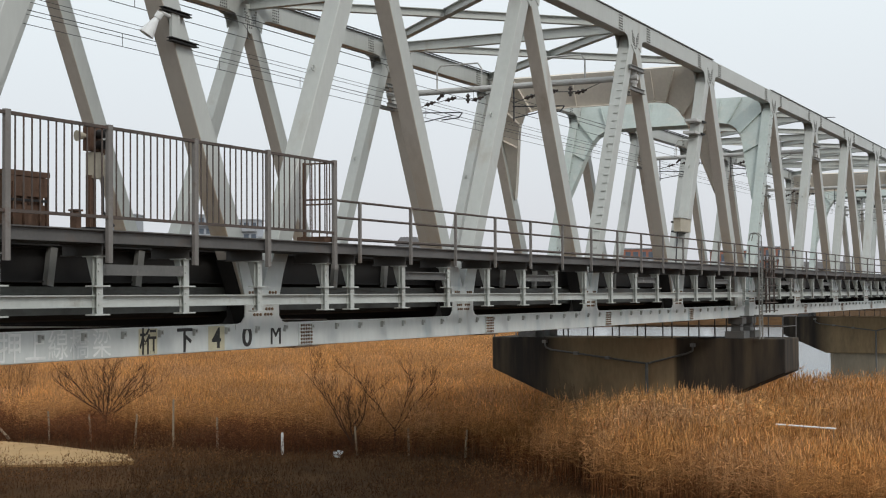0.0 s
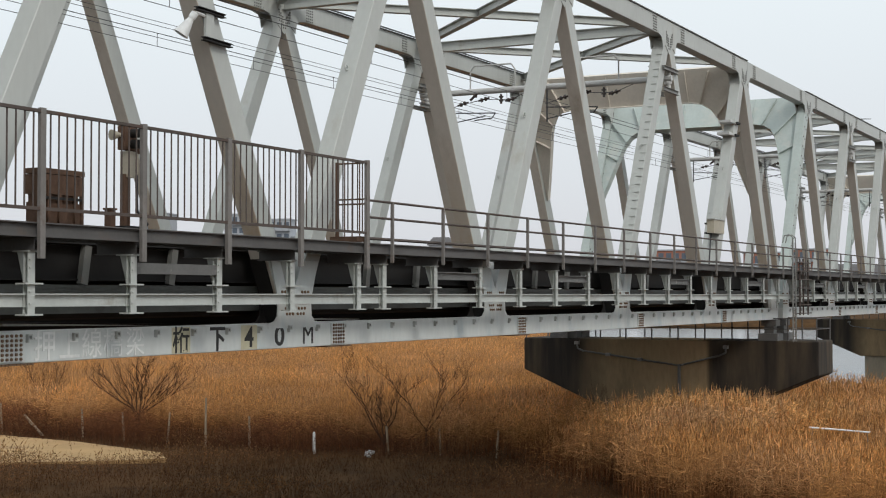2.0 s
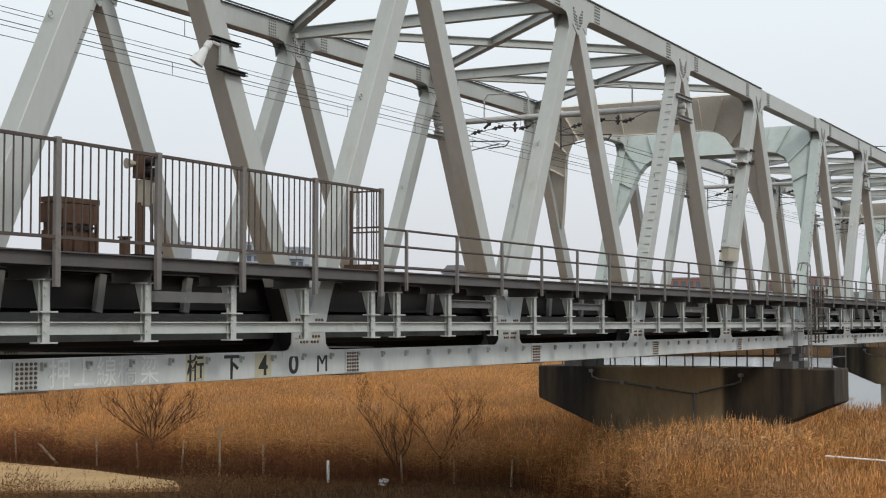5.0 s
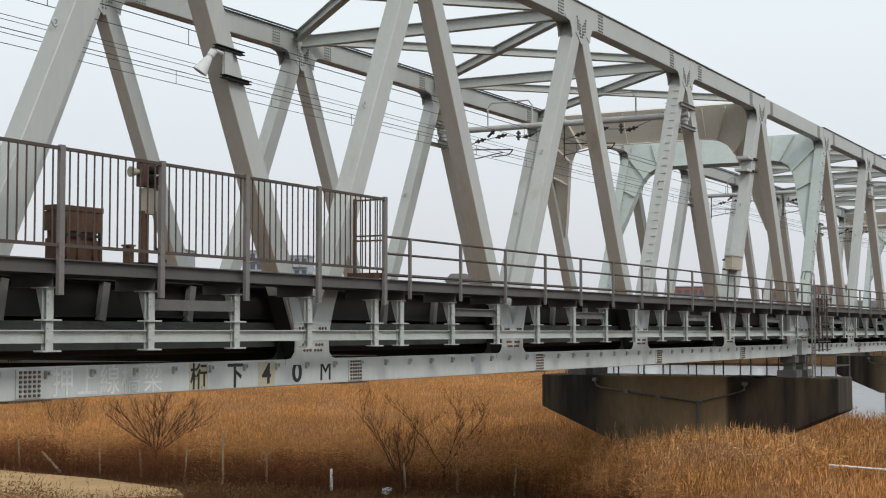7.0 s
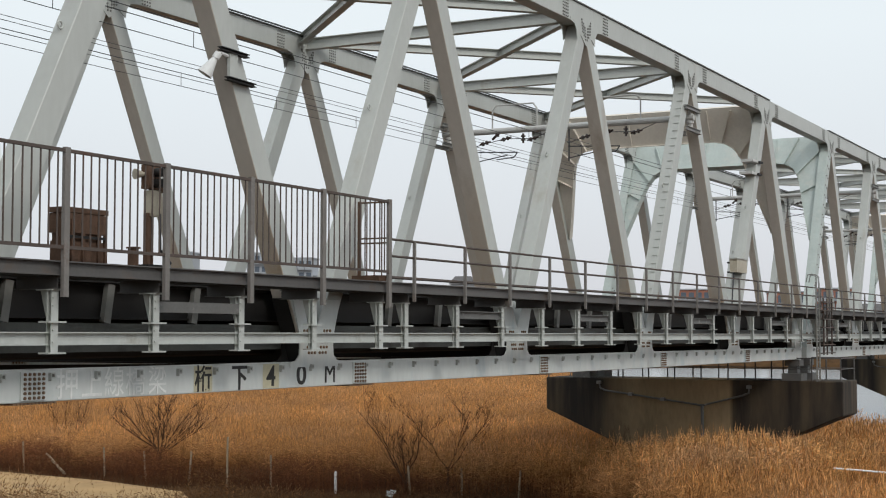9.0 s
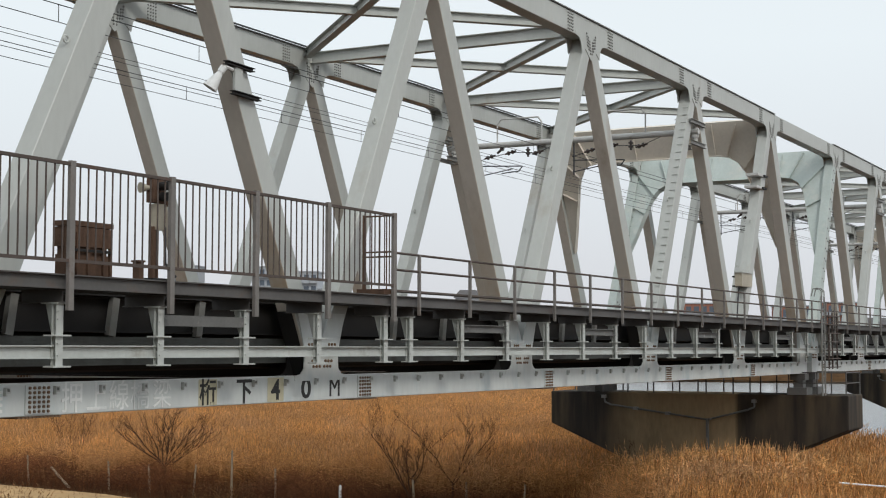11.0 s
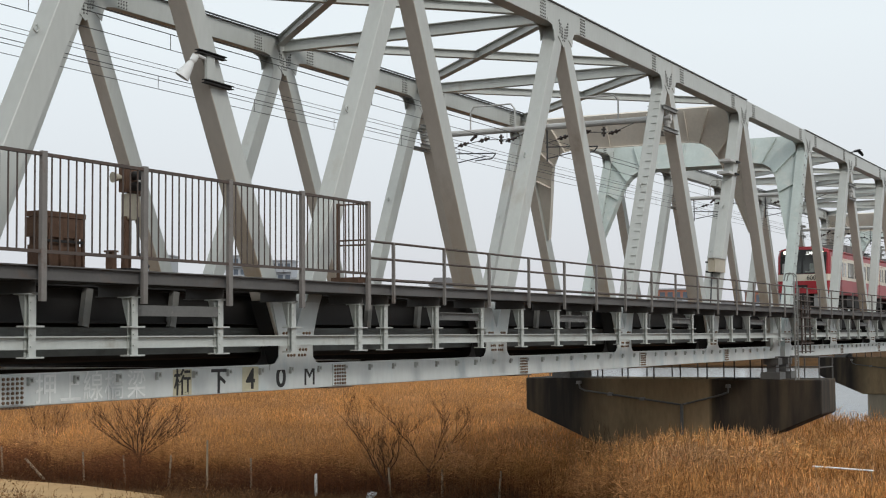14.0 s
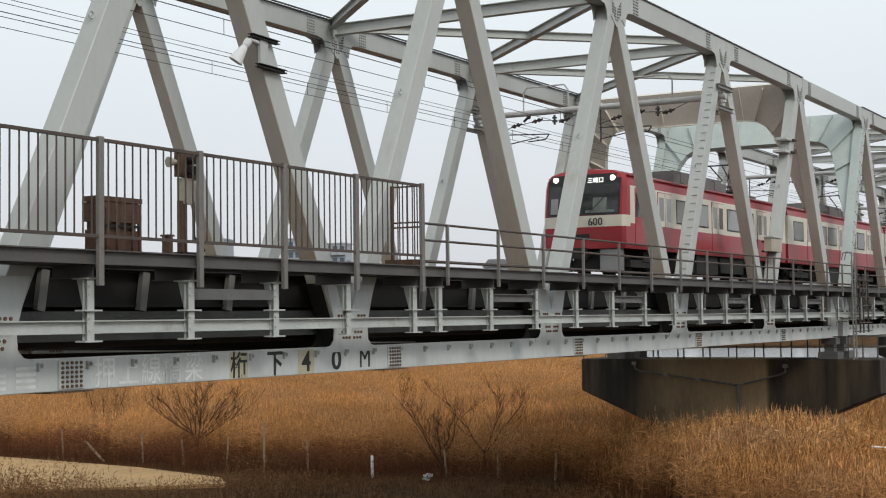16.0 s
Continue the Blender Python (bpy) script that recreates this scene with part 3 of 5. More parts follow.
def make_fence():
    """The tall barred fence along the walkway's near stretch."""
    f = thing("barred_fence", "rusty brown tall barred steel fence beside the walkway", "fence")
    z, x = DECKZ, WALK + 0.035
    hi = z + 1.68
    ys = [FENCE_END] + [FENCE_END - 2.52 - 2.37 * i for i in range(9)]
    post = None
    for y in ys:
        if post is None:
            post = part("fence_post", Solid().beam((0, 0, z - 0.54), (0, 0, hi + 0.02), 0.08, 0.115, bevel=0.01), POST, f, at=pose(x, y, 0)).data
        else:
            shared("fence_post", post, f, pose(x, y, 0))
    part("top_rail", Solid().beam((x, ys[-1], hi - 0.03), (x, ys[0], hi - 0.03), 0.06, 0.05), RAILING, f)
    part("bottom_rail", Solid().beam((x, ys[-1], z + 0.2), (x, ys[0], z + 0.2), 0.05, 0.05), RAILING, f)
    bar = None
    for a, b in zip(ys[1:], ys):
        n = 13
        for i in range(1, n):
            y = a + (b - a) * i / n
            if bar is None:
                bar = part("bar", Solid().rod((0, 0, z + 0.2), (0, 0, hi - 0.03), 0.014, 6), RAILING, f, at=pose(x, y, 0)).data
            else:
                shared("bar", bar, f, pose(x, y, 0))
    # the closed end that turns in across the walkway
    xe = x - 0.72
    part("end_post", Solid().beam((xe, FENCE_END, z), (xe, FENCE_END, hi), 0.06, 0.06), RUST, f)
    for zz in (z + 0.1, z + 0.8, z + 0.9, hi - 0.03):
        part("rung", Solid().rod((xe, FENCE_END, zz), (x, FENCE_END, zz), 0.018, 6), RUST, f)
    for i in range(1, 4):
        part("end_bar", Solid().rod((xe + i * 0.18, FENCE_END, z + 0.1), (xe + i * 0.18, FENCE_END, hi - 0.03), 0.014, 6), RUST, f)
    part("kick_plate", Solid().box(xe, x - 0.06, FENCE_END - 0.3, FENCE_END + 0.02, z + 0.01, z + 0.12), RUST, f)
    return f


# ---- the ground, one sheet, with the river cut into it ----
def shore(x):
    """Where the reed bank ends and the river begins."""
    return float(np.interp(x, [-400, -200, -100, -80, -66, -45, -30, -18, 0, 30, 400], [250, 235, 215, 200, 140, 110, 98, 92, 100, 104, 104]))


FAR_BANK = 330.0
WATER_Z = -2.5
LOW = -1.8                    # the flat below the bridge


def ground_z(x, y):
    s = shore(x)
    t = min(1, max(0, (y - s + 1) / 4))
    b = min(1, max(0, (y - FAR_BANK) / 14))
    z = LOW - 1.8 * t + 3.4 * b * t
    # the bank on which the eye stands
    k = min(1, max(0, (x + 7) / 5)) * min(1, max(0, (12 - y) / 6))
    return z + (3.6 - LOW) * k + 0.12 * noise.noise((x * 0.15, y * 0.15, 0)) * (1 - t)


def make_ground():
    xs = list(np.concatenate([-np.geomspace(3000, 180, 12), np.linspace(-170, 40, 85), np.geomspace(50, 3000, 12)]))
    ys = list(np.concatenate([-np.geomspace(3000, 60, 8), np.linspace(-50, 240, 146), np.geomspace(250, 320, 5), [330, 337, 344, 360], np.geomspace(400, 4500, 10)]))
    nx = len(xs)
    verts = [(x, y, ground_z(x, y)) for y in ys for x in xs]
    faces = [(j * nx + i, j * nx + i + 1, (j + 1) * nx + i + 1, (j + 1) * nx + i) for j in range(len(ys) - 1) for i in range(nx - 1)]
    me = bpy.data.meshes.new("ground")
    me.from_pydata(verts, [], faces)
    me.materials.append(SOIL)
    for p in me.polygons:
        p.use_smooth = True
    return tagged(new("ground", me), "brown winter soil of the river bank with dead litter", "ground", kind="structure")


SOIL = material("winter_soil", (0.085, 0.046, 0.02), 0.95, gloss=0.05, vary=0.35, scale=0.4, fine=6, bump=0.6, stain=(0.045, 0.025, 0.012), stain_amount=0.5, stain_scale=0.5)
SAND = material("pale_sand", (0.42, 0.265, 0.115), 0.95, vary=0.15, scale=0.6, fine=8, bump=0.3, stain=(0.27, 0.165, 0.08), stain_amount=0.45, stain_scale=0.4)
ground = make_ground()
# the sandy path that passes below the bridge
s = Solid()
edge = [(-120, 40), (-80, 40), (-52, 41.5), (-46, 44.5), (-41, 48.0), (-38.8, 50.2), (-40.5, 52.0), (-47, 54.1), (-60, 56.0), (-90, 58.0), (-120, 59.5)]
s.plate([(x, y) for x, y in edge], (LOW - 0.3, LOW + 0.13), "z")
tagged(part("sandy_path", s, SAND), "pale yellow sandy track edged by weeds", "path", kind="structure")

WATER = bpy.data.materials.new("river_water")
WATER.use_nodes = True
wb = WATER.node_tree.nodes["Principled BSDF"]
wb.inputs["Base Color"].default_value, wb.inputs["Roughness"].default_value, wb.inputs["IOR"].default_value = (0.24, 0.25, 0.25, 1), 0.2, 1.33
wv, wbump = WATER.node_tree.nodes.new("ShaderNodeTexNoise"), WATER.node_tree.nodes.new("ShaderNodeBump")
wv.inputs["Scale"].default_value, wbump.inputs["Strength"].default_value, wbump.inputs["Distance"].default_value = 0.8, 0.1, 0.03
wpos = WATER.node_tree.nodes.new("ShaderNodeNewGeometry")
WATER.node_tree.links.new(wpos.outputs["Position"], wv.inputs["Vector"])
WATER.node_tree.links.new(wv.outputs[0], wbump.inputs["Height"])
WATER.node_tree.links.new(wbump.outputs[0], wb.inputs["Normal"])
me = bpy.data.meshes.new("water")
me.from_pydata([(-3000, 70, WATER_Z), (3000, 70, WATER_Z), (3000, FAR_BANK + 12, WATER_Z), (-3000, FAR_BANK + 12, WATER_Z)], [], [(0, 1, 2, 3)])
me.materials.append(WATER)
tagged(new("water", me), "pale grey river reflecting the overcast sky", "river", kind="structure")


# ---- the bridge ----
PIER_Y = START + SPAN + GAP / 2
SPANS = 7
span = make_span()
span.matrix_basis = pose(0, START, 0)
for k in range(1, SPANS):
    copy_thing(span, pose(0, START + k * (SPAN + GAP), 0))
# an unseen span before the first, added to shut light out of the underside
copy_thing(span, pose(0, START - SPAN - GAP, 0))
TRACK_LENGTH = SPANS * (SPAN + GAP)
track = make_track(TRACK_LENGTH)
track.matrix_basis = pose(TRACKS[0], START, RAILTOP)
copy_thing(track, pose(TRACKS[1], START, RAILTOP))
walkway = make_walkway(True)
walkway.matrix_basis = pose(0, START, 0)
later = make_walkway(False)
later.matrix_basis = pose(0, START + SPAN + GAP, 0)
for k in range(2, SPANS):
    copy_thing(later, pose(0, START + k * (SPAN + GAP), 0))
# the walkway and tracks of that unseen stretch
copy_thing(later, pose(0, START - SPAN - GAP, 0))
for x in TRACKS:
    copy_thing(track, pose(x, START - TRACK_LENGTH, RAILTOP))
fence = make_fence()

PIER_TOP = BOT0 - 0.9


def make_pier():
    """A hammerhead pier of stained concrete, about x of the bridge's middle and y 0."""
    pier = thing("bridge_pier", "dark stained concrete hammerhead bridge pier", "bridge pier", "bridge piers")
    xm = (NEAR - CW + FAR) / 2 + 0.2
    half, col, t = 6.77, 3.26, 1.35
    head = [(xm - half, PIER_TOP), (xm - half, PIER_TOP - 1.45), (xm - col, PIER_TOP - 2.95), (xm + col, PIER_TOP - 2.95), (xm + half, PIER_TOP - 1.45), (xm + half, PIER_TOP)]
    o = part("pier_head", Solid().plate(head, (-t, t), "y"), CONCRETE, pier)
    b = o.modifiers.new("worn_edges", "BEVEL")
    b.width, b.segments = 0.06, 2
    c = Solid()
    outline = [(xm - col + 1.2 - 1.1 * math.cos(radians(a)), 1.1 * math.sin(radians(a))) for a in range(-90, 91, 15)] + [(xm + col - 1.2 + 1.1 * math.cos(radians(a)), 1.1 * math.sin(radians(a))) for a in range(90, -91, -15)]
    c.plate(outline, (-5.0, PIER_TOP - 2.94), "z")
    part("column", c, PALE_CONCRETE, pier)
    # inspection railing round the top
    for side in (-t + 0.08, t - 0.08):
        part("pier_rail", Solid().rod((xm - half + 0.1, side, PIER_TOP + 0.95), (xm + half - 0.1, side, PIER_TOP + 0.95), 0.025, 6).rod((xm - half + 0.1, side, PIER_TOP + 0.5), (xm + half - 0.1, side, PIER_TOP + 0.5), 0.02, 6), DECK, pier)
    for sx in (xm - half + 0.1, xm + half - 0.1):
        part("pier_rail", Solid().rod((sx, -t + 0.08, PIER_TOP + 0.95), (sx, t - 0.08, PIER_TOP + 0.95), 0.025, 6).rod((sx, -t + 0.08, PIER_TOP + 0.5), (sx, t - 0.08, PIER_TOP + 0.5), 0.02, 6), DECK, pier)
    post = None
    for i in range(12):
        for side in (-t + 0.08, t - 0.08):
            x = xm - half + 0.1 + i * (2 * half - 0.2) / 11
            if post is None:
                post = part("pier_rail_post", Solid().beam((0, 0, PIER_TOP - 0.02), (0, 0, PIER_TOP + 0.97), 0.05, 0.05), DECK, pier, at=pose(x, side, 0)).data
            else:
                shared("pier_rail_post", post, pier, pose(x, side, 0))
    # drain pipe: a sagging run along the face and a fall pipe
    pts = [(xm - 4.1, -t - 0.12, PIER_TOP - 0.2), (xm - 4.05, -t - 0.12, PIER_TOP - 0.45), (xm - 3.8, -t - 0.12, PIER_TOP - 0.56), (xm + 0.71, -t - 0.12, PIER_TOP - 1.13), (xm + 2.5, -t - 0.12, PIER_TOP - 0.68), (xm + 2.8, -t - 0.12, PIER_TOP - 0.55), (xm + 2.8, -t - 0.12, PIER_TOP - 0.2)]
    pipe = part("drain_pipe", Solid().tube(pts, 0.042, 8), TROUGH, pier)
    for u, v in ((-4.1, -0.2), (-2.6, -0.71), (-1.1, -0.9), (2.8, -0.3)):
        part("pipe_clip", Solid().box(xm + u - 0.1, xm + u + 0.1, -t - 0.2, -t + 0.02, PIER_TOP + v - 0.07, PIER_TOP + v + 0.07), BRACKET, pipe)
    part("fall_pipe", Solid().rod((xm + 0.71, -t - 0.12, PIER_TOP - 1.08), (xm + 0.71, -t - 0.12, LOW - 0.2), 0.07, 10), TROUGH, pier)
    return pier


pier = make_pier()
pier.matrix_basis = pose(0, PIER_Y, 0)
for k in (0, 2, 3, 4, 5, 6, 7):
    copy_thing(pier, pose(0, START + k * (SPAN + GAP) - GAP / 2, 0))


# ---- reeds ----
def blades(name, points, heights, width, mat, rng, lean=0.11, plume=True, leaves=2, feather=0):
    """Many dry stalks in one mesh: a tapered stem, long leaves and a feathery head each."""
    n = len(points)
    ang = rng.uniform(0, 2 * np.pi, n)
    side = np.stack([np.cos(ang), np.sin(ang), np.zeros(n)], 1)
    bend = rng.normal(0, lean, (n, 2)) + np.array([0.05, -0.03])
    base = points
    tip = base + np.concatenate([bend * heights[:, None], heights[:, None]], 1)
    mid = base + np.concatenate([bend * heights[:, None] * 0.3, heights[:, None] * 0.55], 1)
    w = (width * rng.uniform(0.7, 1.3, n))[:, None]
    V, T = [], []

    def tri(a, b, c):
        k = sum(len(v) for v in V)
        V.append(np.stack([a, b, c], 1).reshape(-1, 3))
        T.append(np.arange(k, k + 3 * n).reshape(-1, 3))

    tri(base - side * w, base + side * w, mid + side * w * 0.4)
    tri(mid - side * w * 0.7, mid + side * w * 0.7, tip)
    for j in range(leaves):
        a2 = ang + rng.uniform(0.6, 5.5, n)
        out = np.stack([np.cos(a2), np.sin(a2), rng.uniform(-0.25, 0.9, n)], 1) * (heights * rng.uniform(0.08, 0.24, n))[:, None]
        f = rng.uniform(0.3, 0.9, n)[:, None]
        root = base * (1 - f) + tip * f
        tri(root, root + np.array([0, 0, 1.0]) * w * 2.6, root + out)
    if plume:
        head = heights * rng.uniform(0.08, 0.15, n)
        droop = np.stack([bend[:, 0] * 1.2 + rng.normal(0, 0.15, n), bend[:, 1] * 1.2 + rng.normal(0, 0.15, n), np.full(n, 0.9)], 1) * head[:, None]
        tri(tip - side * w * 1.9, tip + side * w * 1.9, tip + droop)
        tri(tip - side * w * 1.7 + droop * 0.45, tip - droop * 0.5, tip + side * w * 2.0 + droop * 0.3)
        if feather:
            # heads that hang over to one side in a loose plume
            for j in range(feather):
                lean_ = np.stack([rng.normal(0.09, 0.06, n), rng.normal(0.03, 0.07, n), rng.uniform(-0.1, 0.16, n)], 1)
                f = rng.uniform(0, 0.4, n)[:, None]
                root = tip - np.array([0, 0, 1.0]) * f
                tri(root, root + np.array([0, 0, 0.05]), root + lean_)
    v, t = np.concatenate(V), np.concatenate(T)
    me = bpy.data.meshes.new(name)
    me.vertices.add(len(v))
    me.vertices.foreach_set("co", v.astype(np.float32).ravel())
    me.loops.add(t.size)
    me.loops.foreach_set("vertex_index", t.astype(np.int32).ravel())
    me.polygons.add(len(t))
    me.polygons.foreach_set("loop_start", np.arange(0, t.size, 3, dtype=np.int32))
    me.update(calc_edges=True)
    me.materials.append(mat)
    return new(name, me)


def reed_material(name, low, high, top):
    """Dry reed: low colour at the foot, high colour towards the top, each blade of its own tone."""
    m = bpy.data.materials.new(name)
    m.use_nodes = True
    n, l = m.node_tree.nodes, m.node_tree.links
    b = n["Principled BSDF"]
    b.inputs["Roughness"].default_value, b.inputs["Specular IOR Level"].default_value = 0.8, 0.12
    geo = n.new("ShaderNodeNewGeometry")
    split = n.new("ShaderNodeSeparateXYZ")
    l.new(geo.outputs["Position"], split.inputs[0])
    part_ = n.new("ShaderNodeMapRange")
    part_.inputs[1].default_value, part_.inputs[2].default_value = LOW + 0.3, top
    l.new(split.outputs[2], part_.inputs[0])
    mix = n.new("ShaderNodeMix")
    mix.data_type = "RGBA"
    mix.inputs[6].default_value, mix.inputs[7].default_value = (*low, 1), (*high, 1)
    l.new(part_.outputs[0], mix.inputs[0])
    tone = n.new("ShaderNodeMapRange")
    tone.inputs[3].default_value, tone.inputs[4].default_value = 0.5, 1.6
    l.new(geo.outputs["Random Per Island"], tone.inputs[0])
    patch = n.new("ShaderNodeTexNoise")
    patch.inputs["Scale"].default_value = 0.12
    patch.inputs["Detail"].default_value = 4
    l.new(geo.outputs["Position"], patch.inputs["Vector"])
    wide = n.new("ShaderNodeMapRange")
    wide.inputs[1].default_value, wide.inputs[2].default_value, wide.inputs[3].default_value, wide.inputs[4].default_value = 0.3, 0.7, 0.75, 1.25
    l.new(patch.outputs[0], wide.inputs[0])
    both = n.new("ShaderNodeMath")
    both.operation = "MULTIPLY"
    l.new(tone.outputs[0], both.inputs[0])
    l.new(wide.outputs[0], both.inputs[1])
    out = n.new("ShaderNodeVectorMath")
    out.operation = "SCALE"
    # paler straw in patches
    straw, patchy, amount = n.new("ShaderNodeMix"), n.new("ShaderNodeTexNoise"), n.new("ShaderNodeMapRange")
    straw.data_type = "RGBA"
    grey = sum(high) / 3
    straw.inputs[7].default_value = (*[0.92 * (0.8 * k + 0.2 * grey) for k in high], 1)
    patchy.inputs["Scale"].default_value, patchy.inputs["Detail"].default_value = 0.3, 5
    amount.inputs[1].default_value, amount.inputs[2].default_value = 0.42, 0.62
    l.new(geo.outputs["Position"], patchy.inputs["Vector"])
    l.new(patchy.outputs[0], amount.inputs[0])
    half_ = n.new("ShaderNodeMath")
    half_.operation = "MULTIPLY"
    l.new(amount.outputs[0], half_.inputs[0])
    l.new(part_.outputs[0], half_.inputs[1])
    l.new(half_.outputs[0], straw.inputs[0])
    l.new(mix.outputs[2], straw.inputs[6])
    l.new(straw.outputs[2], out.inputs[0])
    l.new(both.outputs[0], out.inputs["Scale"])
    l.new(out.outputs[0], b.inputs["Base Color"])
    return m


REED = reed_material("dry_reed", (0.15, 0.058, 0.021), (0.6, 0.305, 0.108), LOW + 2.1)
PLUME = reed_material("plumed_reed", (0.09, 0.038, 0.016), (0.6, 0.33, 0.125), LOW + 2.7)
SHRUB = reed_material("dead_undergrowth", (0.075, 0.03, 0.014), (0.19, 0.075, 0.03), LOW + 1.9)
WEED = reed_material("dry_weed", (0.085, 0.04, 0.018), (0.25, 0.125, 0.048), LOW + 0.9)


def in_pier(p):
    xm = (NEAR - CW + FAR) / 2
    return (np.abs(p[:, 0] - xm) < 3.2) & (np.abs(p[:, 1] - PIER_Y) < 1.3)


def scatter(rng, n, box, keep):
    p = np.stack([rng.uniform(box[0], box[1], n), rng.uniform(box[2], box[3], n), np.full(n, LOW)], 1)
    return p[keep(p)]


def reed_edge(x):
    """The near edge of the reeds, along the path."""
    return np.interp(x, [-120, -60, -45, -35, -31, -28, -25.5, -23.5, -21.5, -19.5, -17.5, -15, -10, 0, 20], [60.5, 58.5, 57, 57, 57.5, 57.5, 56, 54, 52, 50, 48, 45.5, 43, 39, 33]) + 0.7 * np.sin(x * 0.9) + 0.4 * np.sin(x * 2.3 + 1)


def shores(x):
    return np.interp(x, [-400, -200, -100, -80, -66, -45, -30, -18, 0, 30, 400], [250, 235, 215, 200, 140, 110, 98, 92, 100, 104, 104])


rng = np.random.default_rng(7)
p = scatter(rng, 1900000, (-165, 12, 33, 218), lambda p: (p[:, 1] > reed_edge(p[:, 0]) + rng.exponential(np.where(np.abs(p[:, 0] + 23.5) < 4.5, 3.0, 1.6)) - 0.8) & (p[:, 1] < shores(p[:, 0])) & ~in_pier(p) & (-p[:, 0] < p[:, 1] * 1.05) & (-p[:, 0] > p[:, 1] * 0.06 - 3) & (rng.uniform(0, 1, len(p)) < np.clip((62 / (np.hypot(p[:, 0], p[:, 1]) + 1)) ** 1.5, 0.2, 1)))
clump = np.exp(-((p[:, 0] + 15.5) / 4.5) ** 2 - ((p[:, 1] - 56) / 4.0) ** 2)
front = np.exp(-((p[:, 0] + 23.6) / 1.6) ** 4) * (p[:, 1] < 63)
h = 1.95 - 0.95 * front + 0.25 * np.sin(p[:, 0] * 0.31 + 1) * np.sin(p[:, 1] * 0.27) + 0.55 * clump + rng.normal(0, 0.2, len(p))
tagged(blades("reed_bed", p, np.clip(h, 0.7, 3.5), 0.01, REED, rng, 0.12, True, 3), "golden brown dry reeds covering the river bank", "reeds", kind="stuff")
p = scatter(rng, 26000, (-23, -9, 50, 60), lambda p: (p[:, 1] > reed_edge(p[:, 0]) + 1) & ~in_pier(p) & (rng.uniform(0, 1, len(p)) < np.exp(-((p[:, 0] + 17.2) / 2.6) ** 2 - ((p[:, 1] - 56) / 3.5) ** 2)))
h = 2.35 + 0.3 * np.sin(p[:, 0] * 1.7) * np.sin(p[:, 1] * 1.3) + rng.normal(0, 0.32, len(p))
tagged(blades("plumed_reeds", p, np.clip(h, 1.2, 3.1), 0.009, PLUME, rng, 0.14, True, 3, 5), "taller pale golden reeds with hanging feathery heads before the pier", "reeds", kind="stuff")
p = scatter(rng, 70000, (-75, 8, 34, 62), lambda p: (p[:, 1] < reed_edge(p[:, 0]) + 1.5) & ((p[:, 0] > -38.5 + rng.normal(0, 1.8, len(p))) | (p[:, 1] < 45.0 + rng.normal(0, 1.8, len(p)) - (p[:, 0] + 40) * 0.1) | (rng.uniform(0, 1, len(p)) < 0.004) | (p[:, 1] > 55 - (p[:, 0] + 50) * 0.24 + rng.normal(0, 0.5, len(p)))))
h = rng.uniform(0.12, 0.75, len(p)) * (0.75 + 0.5 * np.sin(p[:, 0] * 0.5) * np.sin(p[:, 1] * 0.4 + 1)) * np.where((p[:, 0] < -36) & (p[:, 1] < 50), 1.7, 1.0)
tagged(blades("dry_weeds", p, np.clip(h, 0.1, 1.4), 0.009, WEED, rng, 0.35, True, 3), "low dark brown dead weeds beside the path", "weeds", kind="stuff")
p = scatter(rng, 130000, (-80, -14, 46, 68), lambda p: (np.abs(p[:, 1] - reed_edge(p[:, 0]) + 0.6 - 1.2 * rng.normal(0, 1, len(p))) < 1.3) & ~in_pier(p) & (p[:, 0] < -30 + rng.normal(0, 1.2, len(p))))
h = rng.uniform(0.4, 1.9, len(p)) * (0.8 + 0.35 * np.sin(p[:, 0] * 0.7 + 2))
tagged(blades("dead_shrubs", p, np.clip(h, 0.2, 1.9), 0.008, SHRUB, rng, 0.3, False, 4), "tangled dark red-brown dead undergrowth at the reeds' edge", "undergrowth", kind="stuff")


# ---- the train ----
RED = material("train_red", (0.33, 0.022, 0.03), 0.3, vary=0.06, scale=0.8, bump=0.02)
CREAM = material("train_cream", (0.68, 0.63, 0.53), 0.35, vary=0.05, scale=0.8, bump=0.02)
ROOF = material("train_roof", (0.16, 0.15, 0.145), 0.7, vary=0.2)
GLASS = material("dark_glass", (0.03, 0.033, 0.035), 0.08, vary=0.05, bump=0)
CABGREY = material("cab_grey_green", (0.16, 0.18, 0.165), 0.3, vary=0.4, scale=3)
SCREEN = material("windscreen_glass", (0.035, 0.037, 0.036), 0.06, vary=0.6, scale=1.6, fine=5, bump=0)
BLIND = material("cab_shade", (0.03, 0.03, 0.03), 0.2, vary=0.3)
# near-black, so the darkness below the floor sits in the colour
UNDER = material("underfloor_gear", (0.022, 0.021, 0.02), 0.8, vary=0.3)
# sky seen through is painted into the paler panes; the car is solid
PANE = bpy.data.materials.new("carriage_pane")
PANE.use_nodes = True
pn, pl = PANE.node_tree.nodes, PANE.node_tree.links
info, tone = pn.new("ShaderNodeObjectInfo"), pn.new("ShaderNodeValToRGB")
tone.color_ramp.elements[0].color, tone.color_ramp.elements[1].color = (0.06, 0.055, 0.045, 1), (0.4, 0.42, 0.41, 1)
pl.new(info.outputs["Random"], tone.inputs[0])
pl.new(tone.outputs[0], pn["Principled BSDF"].inputs["Base Color"])
pn["Principled BSDF"].inputs["Roughness"].default_value = 0.08
SEAL = material("black_seal", (0.015, 0.015, 0.016), 0.5)
SKIRT = material("train_skirt", (0.3, 0.3, 0.3), 0.5, vary=0.15)
